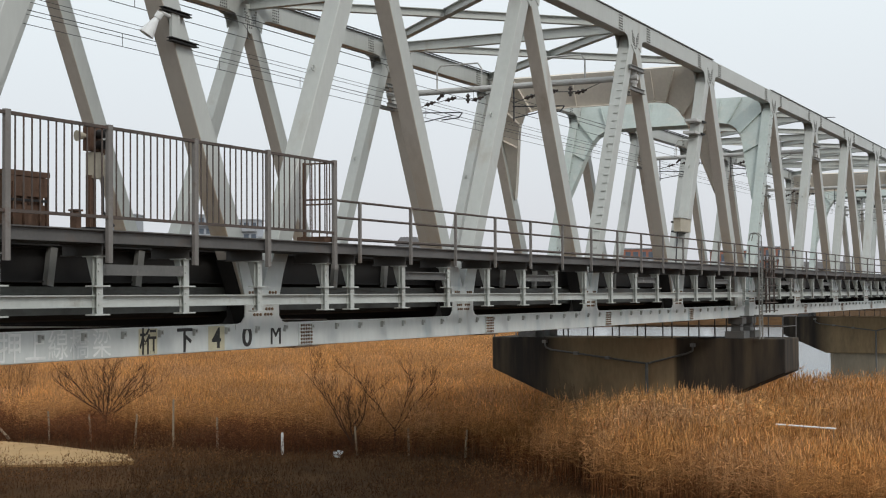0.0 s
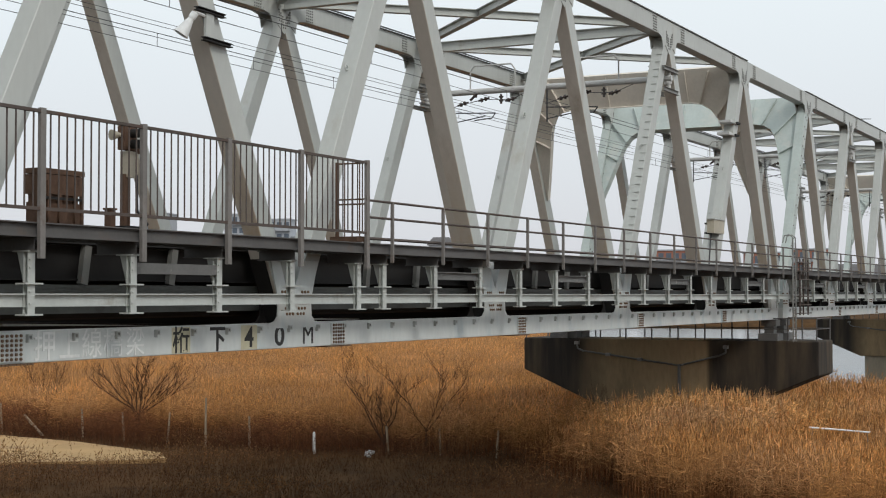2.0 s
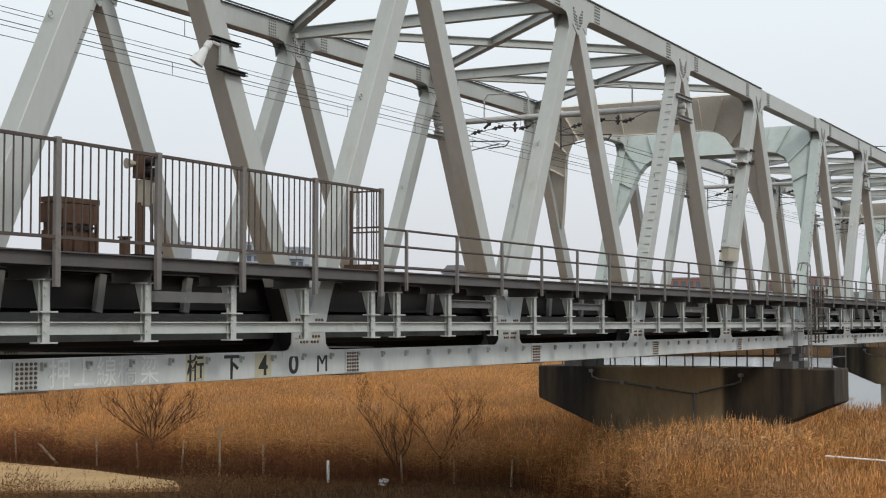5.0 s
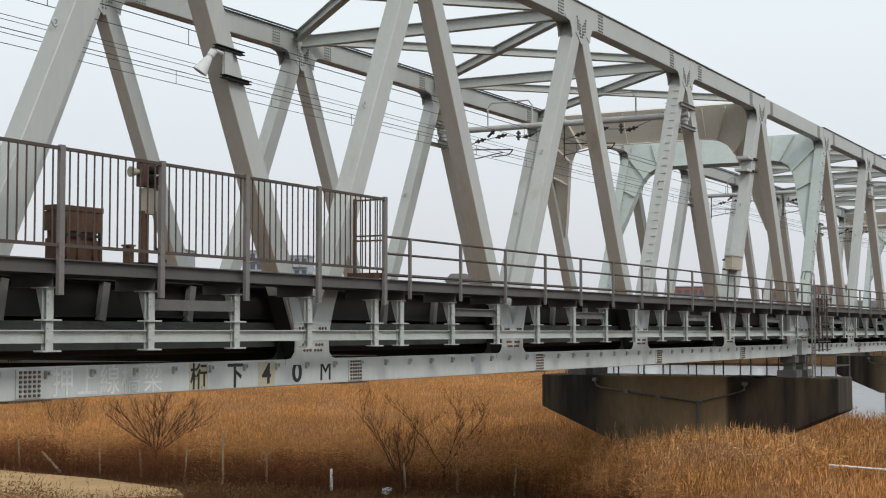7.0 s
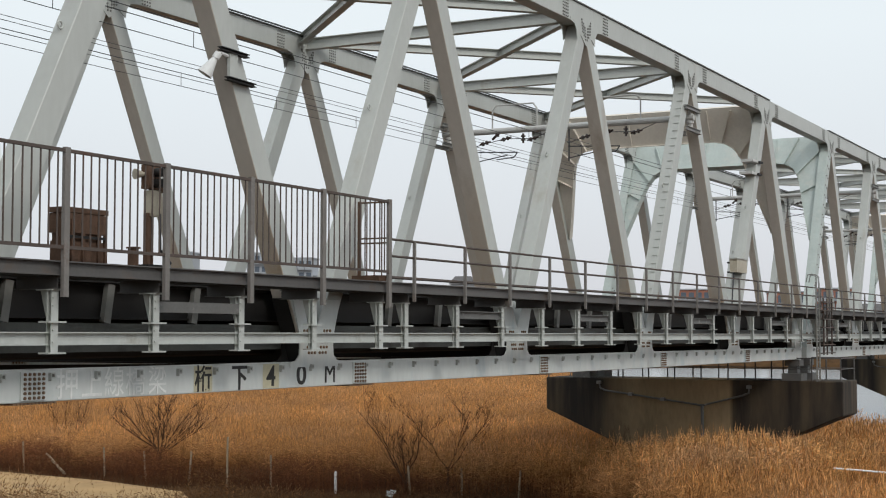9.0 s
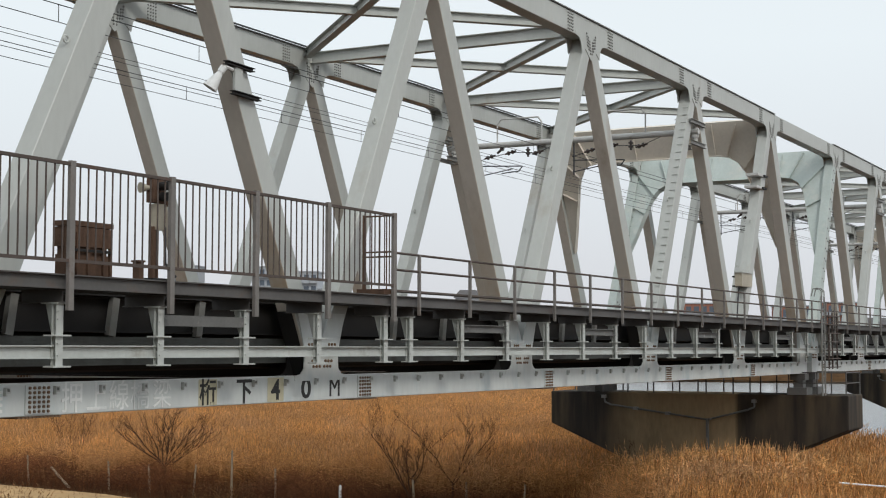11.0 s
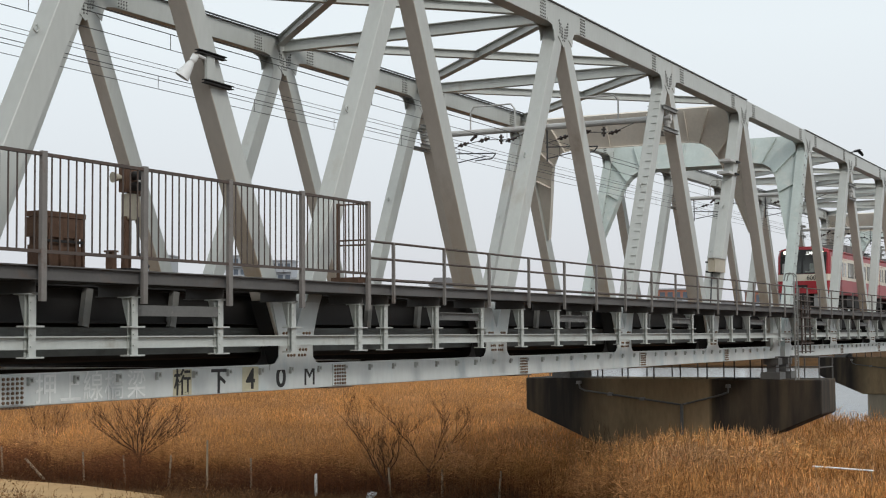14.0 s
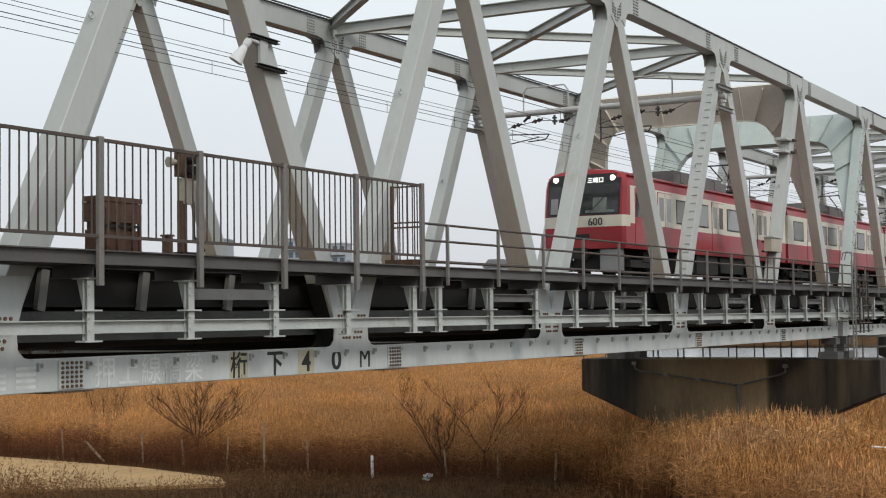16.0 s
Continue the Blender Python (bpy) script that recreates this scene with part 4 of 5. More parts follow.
FADED = material("faded_white_paint", (0.74, 0.76, 0.75), 0.6, vary=0.15, scale=3)
BEIGE = material("beige_enamel", (0.42, 0.38, 0.3), 0.5, vary=0.15, stain=(0.2, 0.12, 0.07), stain_amount=0.3, stain_scale=4)
BARK = material("bare_twigs", (0.085, 0.045, 0.026), 0.9, gloss=0.1, vary=0.3)
TIMBER = material("grey_timber", (0.32, 0.25, 0.17), 0.9, vary=0.3, fine=30, bump=0.3)
PALE = material("pale_render", (0.38, 0.4, 0.43), 0.9, vary=0.08, gloss=0.1)
BRICKRED = material("red_brown_tiles", (0.3, 0.13, 0.09), 0.8, vary=0.12)
SLATE = material("grey_roof", (0.2, 0.2, 0.21), 0.9, vary=0.15)
FARGLASS = material("far_windows", (0.1, 0.12, 0.15), 0.5, vary=0.1, bump=0, gloss=0.2)
FEATHER = material("black_feathers", (0.015, 0.015, 0.018), 0.6, vary=0.2)
LAMP = glowing("head_lamp", (1, 0.86, 0.6), 5)
SIGN = glowing("sign_letters", (1, 1, 0.95), 1.6)
CAR, HALF_W = 17.6, 1.415


def section(z0, z1):
    """Body outline between two heights over the rail."""
    full = [(HALF_W - 0.05, 0.98), (HALF_W, 1.15), (HALF_W, 2.95), (HALF_W - 0.04, 3.2), (HALF_W - 0.15, 3.38), (HALF_W - 0.45, 3.48), (0.45, 3.53)]
    def at(z):
        return float(np.interp(z, [b for a, b in full], [a for a, b in full]))
    side = [(at(z0), z0)] + [(a, b) for a, b in full if z0 < b < z1] + [(at(z1), z1)]
    return side + [(-a, b) for a, b in side[::-1]]


def make_car(name, front):
    car = thing(name, "red and cream electric train car running over the bridge", "train car", "train cars")
    y0 = 0.55 if front else 0.0
    bands = (("lower_body", 0.98, 1.78, RED), ("window_band", 1.78, 2.98, CREAM), ("upper_body", 2.98, 3.43, RED), ("roof", 3.43, 3.53, ROOF))
    for nm, a, b, mat in bands:
        part(nm, Solid().plate(section(a, b), (y0, CAR), "y"), mat, car)
    # doors and windows on both sides
    doors = (3.6, 9.0, 14.4)
    for sx in (-1, 1):
        x = sx * HALF_W
        for yc in doors:
            d = part("door", Solid().box(min(x, x + sx * 0.012), max(x, x + sx * 0.012), yc - 0.66, yc + 0.66, 1.1, 2.92), RED, car)
            for k in (-0.33, 0.33):
                part("door_leaf", Solid().box(min(x, x + sx * 0.02), max(x, x + sx * 0.02), yc + k - 0.31, yc + k + 0.31, 1.79, 2.9), CREAM, d)
                part("door_window", Solid().box(min(x, x + sx * 0.026), max(x, x + sx * 0.026), yc + k - 0.2, yc + k + 0.2, 1.98, 2.75), PANE, d)
        for yc, hw in ((1.6, 0.75), (5.45, 0.75), (7.2, 0.75), (10.8, 0.75), (12.55, 0.75), (16.3, 0.75)):
            if front and yc < 2:
                yc, hw = 2.15, 0.25
            w = part("window", Solid().box(min(x, x + sx * 0.012), max(x, x + sx * 0.012), yc - hw, yc + hw, 1.95, 2.78), SEAL, car)
            part("pane", Solid().box(min(x, x + sx * 0.018), max(x, x + sx * 0.018), yc - hw + 0.05, yc + hw - 0.05, 2.0, 2.73), PANE, w)
    # roof gear
    part("air_conditioner", Solid().box(-1.02, 1.02, 5.6, 11.2, 3.45, 3.78).box(-0.9, 0.9, 5.8, 11.0, 3.78, 3.9).box(-1.06, 1.06, 6.2, 6.5, 3.5, 3.84).box(-1.06, 1.06, 8.0, 8.3, 3.5, 3.84).box(-1.06, 1.06, 9.8, 10.1, 3.5, 3.84), ROOF, car)
    # a folded-arm pantograph and a crowded roof
    pan = part("pantograph", Solid().box(-0.8, 0.8, 13.0, 14.2, 3.66, 3.74).tube([(-0.4, 13.2, 3.74), (-0.15, 14.3, 4.25), (-0.25, 13.1, 4.72)], 0.025, 6).tube([(0.4, 13.2, 3.74), (0.15, 14.3, 4.25), (0.25, 13.1, 4.72)], 0.025, 6), WIRE, car, "dark raised pantograph")
    part("collector", Solid().tube([(-0.95, 13.1, 4.6), (-0.7, 13.1, 4.73), (0.7, 13.1, 4.73), (0.95, 13.1, 4.6)], 0.03, 6), WIRE, pan)
    part("roof_vent", Solid().box(-0.5, 0.5, 15.0, 16.6, 3.5, 3.7), ROOF, car)
    part("rain_gutter", Solid().box(HALF_W - 0.1, HALF_W - 0.02, y0, CAR, 3.3, 3.34).box(-HALF_W + 0.02, -HALF_W + 0.1, y0, CAR, 3.3, 3.34), RED, car)
    # bogies with wheels
    for yc in (2.6 + 0.2, CAR - 2.6):
        s = Solid()
        for sx in (-0.98, 0.98):
            s.box(sx - 0.09, sx + 0.09, yc - 1.45, yc + 1.45, 0.42, 0.66).box(sx - 0.12, sx + 0.12, yc - 0.4, yc + 0.4, 0.6, 0.95)
        s.box(-0.98, 0.98, yc - 0.25, yc + 0.25, 0.45, 0.9)
        bogie = part("bogie", s, UNDER, car)
        for dy in (-1.05, 1.05):
            part("wheelset", Solid().rod((-0.79, yc + dy, 0.43), (-0.66, yc + dy, 0.43), 0.43, 20).rod((0.66, yc + dy, 0.43), (0.79, yc + dy, 0.43), 0.43, 20).rod((-0.7, yc + dy, 0.43), (0.7, yc + dy, 0.43), 0.08, 8), UNDER, bogie)
    for a, b, lo in ((5.0, 6.8, 0.35), (7.1, 9.4, 0.3), (9.7, 12.4, 0.38)):
        part("equipment_box", Solid().box(-1.25, 1.25, a, b, lo, 0.97), UNDER, car)
    part("coupling", Solid().box(-0.55, 0.55, CAR - 0.02, CAR + 0.42, 1.05, 3.1), SEAL, car, "black gangway bellows")
    if front:
        # a raked nose: a red shell, a black window mask, a cream band
        def lip(z):
            return float(np.interp(z, [0.98, 1.7, 2.05, 3.3, 3.63], [0.0, 0.0, 0.02, 0.22, 0.34]))
        def ring(z, dy):
            w = section(0.98, 3.53)
            hw = float(np.interp(z, [b for a, b in w[:7]], [a for a, b in w[:7]]))
            ys = lip(z) + dy
            return [(-hw, y0 + 0.01, z), (-hw, ys + 0.2, z), (-hw + 0.1, ys + 0.06, z), (-hw * 0.55, ys, z), (0, ys - 0.03, z), (hw * 0.55, ys, z), (hw - 0.1, ys + 0.06, z), (hw, ys + 0.2, z), (hw, y0 + 0.01, z)]
        def shell(z_list, dy=0.0, inset=0.0):
            s = Solid()
            n = 9
            verts = [q for z in z_list for q in ring(z, dy)]
            verts = [(x * (1 - inset), y, z) for x, y, z in verts]
            faces = [(j * n + i, j * n + (i + 1) % n, (j + 1) * n + (i + 1) % n, (j + 1) * n + i) for j in range(len(z_list) - 1) for i in range(n)]
            faces += [tuple(range(n))[::-1], tuple(range((len(z_list) - 1) * n, len(z_list) * n))]
            return s.add(verts, faces)
        part("nose_lower", shell([0.98, 1.15, 1.4, 1.67]), RED, car)
        part("nose_band", shell([1.67, 1.85, 2.03]), CREAM, car)
        part("nose_upper", shell([2.03, 2.4, 2.95, 3.2, 3.38, 3.48, 3.53]), RED, car)
        # mask: a glossy black panel set proud of the upper nose
        def face_y(x, z):
            w = float(np.interp(z, [2.95, 3.2, 3.38, 3.48, 3.53], [HALF_W, HALF_W - 0.04, HALF_W - 0.15, HALF_W - 0.45, 0.45]))
            return lip(z) + float(np.interp(abs(x), [0, w * 0.55, w - 0.1, w], [-0.03, 0, 0.06, 0.2]))
        def panel(x0_, x1_, z0_, z1_, proud, nx=8, nz=5):
            s = Solid()
            grid = [(x0_ + (x1_ - x0_) * i / nx, z0_ + (z1_ - z0_) * j / nz) for j in range(nz + 1) for i in range(nx + 1)]
            m = nx + 1
            k = len(grid)
            verts = [(x, face_y(x, z) - proud, z) for x, z in grid] + [(x, face_y(x, z) + 0.02, z) for x, z in grid]
            faces = []
            for j in range(nz):
                for i in range(nx):
                    a = j * m + i
                    faces += [(a, a + 1, a + m + 1, a + m), (k + a, k + a + m, k + a + m + 1, k + a + 1)]
            for i in range(nx):
                faces += [(i, k + i, k + i + 1, i + 1), (nz * m + i, nz * m + i + 1, k + nz * m + i + 1, k + nz * m + i)]
            for j in range(nz):
                faces += [(j * m, (j + 1) * m, k + (j + 1) * m, k + j * m), (j * m + nx, k + j * m + nx, k + (j + 1) * m + nx, (j + 1) * m + nx)]
            return s.add(verts, faces)
        mask = part("window_mask", panel(-1.24, 1.24, 2.05, 3.36, 0.014, 14, 8), SEAL, car, "glossy black front mask")
        part("windscreen", panel(0.02, 1.2, 2.1, 3.02, 0.02), SCREEN, mask)
        part("windscreen", panel(-0.62, -0.08, 2.1, 3.02, 0.02), SCREEN, mask)
        part("windscreen", panel(-1.2, -0.72, 2.1, 3.02, 0.02), SCREEN, mask)
        part("wiper", Solid().rod((0.25, -0.02, 2.12), (0.85, 0.1, 2.75), 0.012, 5), WIRE, mask)
        part("windscreen_blind", panel(0.1, 1.12, 2.72, 2.99, 0.024), BLIND, mask)
        # flat pale panels on the glass paint in the console and reflections there
        part("cab_pale_shape", panel(0.36, 0.82, 2.14, 2.6, 0.024), CABGREY, mask)
        part("cab_console", panel(0.12, 1.08, 2.12, 2.2, 0.026), CABGREY, mask)
        part("cab_pale_panel", panel(-1.12, -0.86, 2.12, 2.62, 0.024), SKIRT, mask)
        for sx in (-1, 1):
            y = face_y(sx * 0.98, 3.24)
            part("headlight", Solid().rod((sx * 0.98, y - 0.05, 3.22), (sx * 0.98, y + 0.05, 3.22), 0.085, 16), LAMP, mask, "lit warm headlight")
        part("coupler", Solid().box(-0.18, 0.18, -0.35, 0.4, 0.72, 0.95).box(-0.3, 0.3, -0.4, -0.3, 0.66, 1.0), DARK, car)
        for k in (-1.2, 0.55):
            part("skirt", Solid().box(k, k + 0.65, 0.1, 0.5, 0.28, 0.97), SKIRT, car, "grey snow skirt")
        # a solid dark block in place of the shade under the nose
        part("nose_shade_block", Solid().box(-0.45, 0.55, 0.3, 0.5, 0.28, 0.97), UNDER, car)
        part("cab_door", Solid().box(HALF_W, HALF_W + 0.012, 0.95, 1.55, 1.1, 2.92), RED, car)
        part("cab_window", Solid().box(HALF_W, HALF_W + 0.018, 1.0, 1.5, 2.0, 2.75), GLASS, car)
        part("nose_grille", panel(-0.35, 0.25, 1.3, 1.45, 0.012, 4, 2), SEAL, car)
        letters("destination", "三崎口", 0.19, SIGN, car, pose(0.42, face_y(0.2, 3.17) - 0.035, 3.09, 90 - 8, 0, 0))
        letters("number", "600", 0.34, SEAL, car, pose(0.46, face_y(0.2, 1.85) - 0.02, 1.72, 90, 0, 0))
    return car


def letters(name, text, size, mat, parent, at, depth=0.004, wide=1.0):
    c = bpy.data.curves.new(name, "FONT")
    c.body, c.size, c.extrude, c.align_x, c.offset = text, size, depth, "CENTER", 0.0065 if text == "桁" else 0.0 if text == "M" else 0.011 if mat == BLACK else 0.0035 if text in ("押", "上") else 0.0
    c.materials.append(mat)
    o = new(name, c)
    o.parent, o.matrix_basis = parent, at @ Matrix.Diagonal((wide, 1, 1, 1))
    return o


# writing on the lower chord
sign = thing("chord_lettering", "black clearance lettering and faded white bridge name on the lower chord", "lettering")


def on_chord(text, y, size, mat, z=BOT0 + 0.07):
    letters("letter", text, size, mat, sign, pose(NEAR + 0.004, y, z, 90, 0, 90), wide={"0": 1.3, "M": 1.08, "4": 1.1}.get(text, 1.0))


for text, y, size in (("桁", 21.35, 0.5), ("下", 22.45, 0.5), ("4", 23.47, 0.54), ("0", 24.52, 0.54), ("M", 25.57, 0.54)):
    on_chord(text, y, size, BLACK)
for text, y in (("押", 17.85), ("上", 18.42), ("線", 18.96), ("橋", 19.49), ("梁", 20.07)):
    on_chord(text, y, 0.52, FADED)
# the operator's name before it stays plain bars
for y in (15.55, 16.15):
    s = Solid()
    for k in range(4):
        s.box(NEAR, NEAR + 0.006, y - 0.2, y + 0.2, BOT0 + 0.07 + k * 0.095, BOT0 + 0.12 + k * 0.095)
    part("faded_bars", s, FADED, sign, "faded white unreadable bars")
for y in (21.35, 23.47):
    part("plate_patch", Solid().box(NEAR - 0.001, NEAR + 0.002, y - 0.27, y + 0.27, BOT0 + 0.02, BOT1 - 0.02), OCHRE, sign, "yellowed paint patch")

head = make_car("train_front_car", True)
cars = [head]
middle = make_car("train_car", False)
TRAIN_V, TRAIN_16 = 18.2, 42.85
cars.append(middle)
for k in range(2):
    cars.append(copy_thing(middle, pose(0, 0, 0)))


# ---- overhead line ----
def make_catenary_beam():
    """A pipe across both tracks between the trusses, with clamps, droppers and registration arms. Origin: the bridge's line, y 0, at the pipe's height."""
    c = thing("catenary_beam", "grey pipe beam with insulators carrying the overhead wires", "catenary beam", "catenary beams")
    x0, x1 = NEAR + 0.1, FAR - 0.1
    part("pipe", Solid().rod((x0, 0, 0), (x1, 0, 0), 0.11, 12), PIPE, c, smooth=False)
    for x in (NEAR - 0.15, FAR + 0.05):
        for zz in (0.28, -0.45):
            s = Solid().ibeam((x + 0.22, -0.75, zz), (x + 0.22, 0.75, zz), 0.12, 0.14, (1, 0, 0), 0.015)
            s.ibeam((x - 0.3, -0.75, zz), (x - 0.3, 0.75, zz), 0.12, 0.14, (1, 0, 0), 0.015)
            part("clamp_channel", s, BRACKET, c)
        part("clamp_insulator", Solid().rod((x + 0.1, 0.05, -0.4), (x + 0.1, 0.05, 0.25), 0.09, 10).rod((x + 0.1, 0.05, -0.2), (x + 0.1, 0.05, -0.1), 0.13, 10).rod((x + 0.1, 0.05, 0.0), (x + 0.1, 0.05, 0.1), 0.13, 10), PIPE, c)
    for x in TRACKS:
        part("hanger", Solid().tube([(x - 0.9, 0, 0.05), (x - 0.9, 0, 0.75), (x - 0.75, 0, 0.95), (x + 0.75, 0, 0.95), (x + 0.9, 0, 0.75), (x + 0.9, 0, 0.05)], 0.03, 8), PIPE, c)
        part("insulator", Solid().rod((x + 0.35, 0, -0.15), (x + 0.35, 0, -0.5), 0.045, 8).rod((x + 0.35, 0, -0.22), (x + 0.35, 0, -0.27), 0.09, 10).rod((x + 0.35, 0, -0.36), (x + 0.35, 0, -0.41), 0.09, 10), PORCELAIN, c)
        part("insulator", Solid().rod((x - 0.6, 0, -0.05), (x - 0.9, 0, -0.3), 0.05, 8).rod((x - 0.68, 0, -0.12), (x - 0.73, 0, -0.16), 0.09, 10), PORCELAIN, c)
        for u, v in ((-1.2, -0.42), (-0.35, -0.3), (0.75, -0.36)):
            part("insulator", Solid().rod((x + u - 0.22, 0, v - 0.05), (x + u + 0.22, 0, v + 0.05), 0.035, 6).rod((x + u - 0.12, 0, v - 0.03), (x + u - 0.06, 0, v - 0.015), 0.08, 8).rod((x + u + 0.04, 0, v + 0.01), (x + u + 0.1, 0, v + 0.025), 0.08, 8), PORCELAIN, c)
        part("span_stay", Solid().tube([(x - 1.9, 0, -0.6), (x - 1.2, 0, -0.44), (x - 0.35, 0, -0.3), (x + 0.75, 0, -0.36), (x + 1.6, 0, -0.05)], 0.014, 5), WIRE, c)
        part("registration_arm", Solid().tube([(x - 1.9, 0.05, -0.72), (x + 0.1, 0.05, -0.82), (x - 0.05, 0.05, -1.0), (x - 0.75, 0.05, -1.05)], 0.022, 6).tube([(x - 1.9, 0.05, -1.15), (x - 0.3, 0.05, -0.9)], 0.02, 6).rod((x - 1.85, 0.05, -0.05), (x - 1.85, 0.05, -1.25), 0.03, 6), WIRE, c)
    return c


PIPE_Z = EYE + 7.5
beam = make_catenary_beam()
beam.matrix_basis = pose(0, NODE + 2.5 * L, PIPE_Z)
for k in range(1, SPANS):
    copy_thing(beam, pose(0, START + k * (SPAN + GAP) + 4.5 * L, PIPE_Z))
    copy_thing(beam, pose(0, START + k * (SPAN + GAP) + 1.5 * L, PIPE_Z))
END = START + TRACK_LENGTH
for x, contact, messenger, first_dropper in ((TRACKS[0], 11.19, 11.52, 7.73), (TRACKS[1], 11.39, 11.72, 8.22)):
    w = thing("overhead_wire", "thin dark contact wire hung from a messenger wire above the track", "overhead wire", "overhead wires")
    part("contact_wire", Solid().rod((x, START, contact), (x, END, contact), 0.009, 6), WIRE, w)
    part("messenger_wire", Solid().rod((x, START, messenger), (x, END, messenger), 0.011, 6), WIRE, w)
    dropper = None
    for k in range(60):
        y = first_dropper + k * 4.2
        if dropper is None:
            dropper = part("dropper", Solid().rod((0, 0, contact), (0, 0, messenger), 0.008, 5), WIRE, w, at=pose(x, y, 0)).data
        else:
            shared("dropper", dropper, w, pose(x, y, 0))
for x, z, r in ((FAR + 0.12, 14.75, 0.03), (-22.4, 12.83, 0.012), (-22.4, 11.85, 0.008), (-22.1, 11.66, 0.008), (-22.5, 11.49, 0.009)):
    tagged(part("feeder_cable", Solid().rod((x, START, z), (x, END, z), r, 6), WIRE), "dark feeder cable strung along the bridge", "cable", "feeder cables")

# ---- gear on the bridge ----
f = thing("floodlight", "white conical floodlight clamped to a truss diagonal", "floodlight")
y0, z0 = 21.95, 10.2
for dz, dy in ((0.22, 0.0), (-0.3, 0.22)):
    part("clamp_channel", Solid().ibeam((NEAR + 0.08, y0 - 0.3 + dy, z0 + dz), (NEAR + 0.08, y0 + 0.55 + dy, z0 + dz - 0.02), 0.12, 0.07, (1, 0, 0), 0.015), DARK, f)
part("clamp_plate", Solid().box(NEAR + 0.04, NEAR + 0.1, y0 - 0.02, y0 + 0.22, z0 - 0.28, z0 + 0.2), PAINT, f)
part("arm", Solid().tube([(NEAR + 0.1, y0 - 0.1, z0 + 0.1), (NEAR + 0.1, y0 - 0.32, z0 + 0.12), (NEAR + 0.05, y0 - 0.4, z0 + 0.05)], 0.04, 8), PIPE, f)
part("shade", Solid().rod((NEAR + 0.05, y0 - 0.4, z0 + 0.02), (NEAR - 0.1, y0 - 0.52, z0 - 0.28), 0.05, 18, 0.145).rod((NEAR + 0.1, y0 - 0.36, z0 + 0.12), (NEAR + 0.05, y0 - 0.4, z0 + 0.02), 0.07, 12), WHITE, f, "white conical shade")

b = thing("relay_box", "rust-brown steel relay cabinet on the walkway", "relay cabinet")
part("cabinet", Solid().box(-15.8, -15.5, 16.98, 17.84, DECKZ - 0.02, 6.62).box(-15.78, -15.52, 17.0, 17.82, 6.62, 7.05), RUST, b)
part("lid", Solid().box(-15.82, -15.47, 16.94, 17.92, 7.05, 7.13).box(-15.8, -15.48, 16.96, 17.9, 6.74, 7.04), RUST, b)
for y in (17.1, 17.35, 17.7):
    part("rib", Solid().box(-15.49, -15.45, y - 0.025, y + 0.025, DECKZ, 6.95), RUST, b)
for y in (16.9, 17.88):
    part("leg", Solid().beam((-15.5, y, DECKZ - 0.02), (-15.5, y, 6.75), 0.05, 0.05), RUST, b)
part("hinge_bar", Solid().box(-15.47, -15.44, 16.98, 17.84, 6.66, 6.7), DARK, b)

g = thing("signal_post", "rusty trackside signal post with beige box and horn", "signal post")
x, y = -15.75, 19.2
part("post", Solid().beam((x, y, DECKZ - 0.02), (x, y, 7.2), 0.1, 0.09, bevel=0.01).beam((x + 0.02, y + 0.1, DECKZ - 0.02), (x + 0.02, y + 0.1, 7.2), 0.04, 0.04), RUST, g)
part("control_box", Solid().box(x - 0.08, x + 0.1, y + 0.0, y + 0.24, 7.15, 7.58), BEIGE, g, "beige control box")
part("signal_head", Solid().box(x - 0.07, x + 0.08, y - 0.08, y + 0.22, 7.6, 8.0).box(x - 0.08, x + 0.1, y + 0.18, y + 0.28, 7.55, 7.7), RUST, g)
for dz in (7.7, 7.88):
    part("lamp_hood", Solid().rod((x + 0.1, y + 0.1, dz), (x + 0.3, y + 0.04, dz - 0.01), 0.075, 12), DARK, g)
part("horn", Solid().rod((x, y - 0.08, 7.84), (x - 0.05, y - 0.26, 7.83), 0.03, 14, 0.09), BEIGE, g)
part("base_shoe", Solid().box(x - 0.2, x + 0.2, y - 0.2, y + 0.3, DECKZ - 0.02, DECKZ + 0.05), DARK, g)
part("conduit", Solid().tube([(x + 0.1, y + 0.2, 7.2), (x + 0.1, y + 0.22, 6.6), (x + 0.1, y + 0.5, 6.38)], 0.025, 6), WIRE, g)
tagged(part("cable_stub", Solid().box(x - 0.05, x + 0.08, y - 0.42, y - 0.3, DECKZ - 0.02, DECKZ + 0.3).box(x - 0.07, x + 0.1, y - 0.44, y - 0.28, DECKZ + 0.3, DECKZ + 0.33), RUST), "short rusty cable stub on the walkway", "cable stub")

j = thing("junction_box", "beige electric junction box strapped to a diagonal", "junction box")
part("box", Solid().box(NEAR + 0.03, NEAR + 0.3, 53.0, 54.3, 7.5, 8.0), BEIGE, j)
part("hood", Solid().box(NEAR + 0.02, NEAR + 0.34, 52.95, 54.35, 8.0, 8.04), PAINT, j)
for dz in (7.56, 7.92):
    part("strap", Solid().box(NEAR - CW - 0.05, NEAR + 0.05, 54.3, 55.0, dz - 0.03, dz + 0.03), DARK, j)
part("cable", Solid().tube([(NEAR + 0.1, 53.3, 7.5), (NEAR + 0.1, 53.15, 7.0), (NEAR + 0.1, 53.0, DECKZ)], 0.03, 6), WIRE, j)

c = thing("cable_clamp", "dark steel band clamp round a pale diagonal", "clamp")
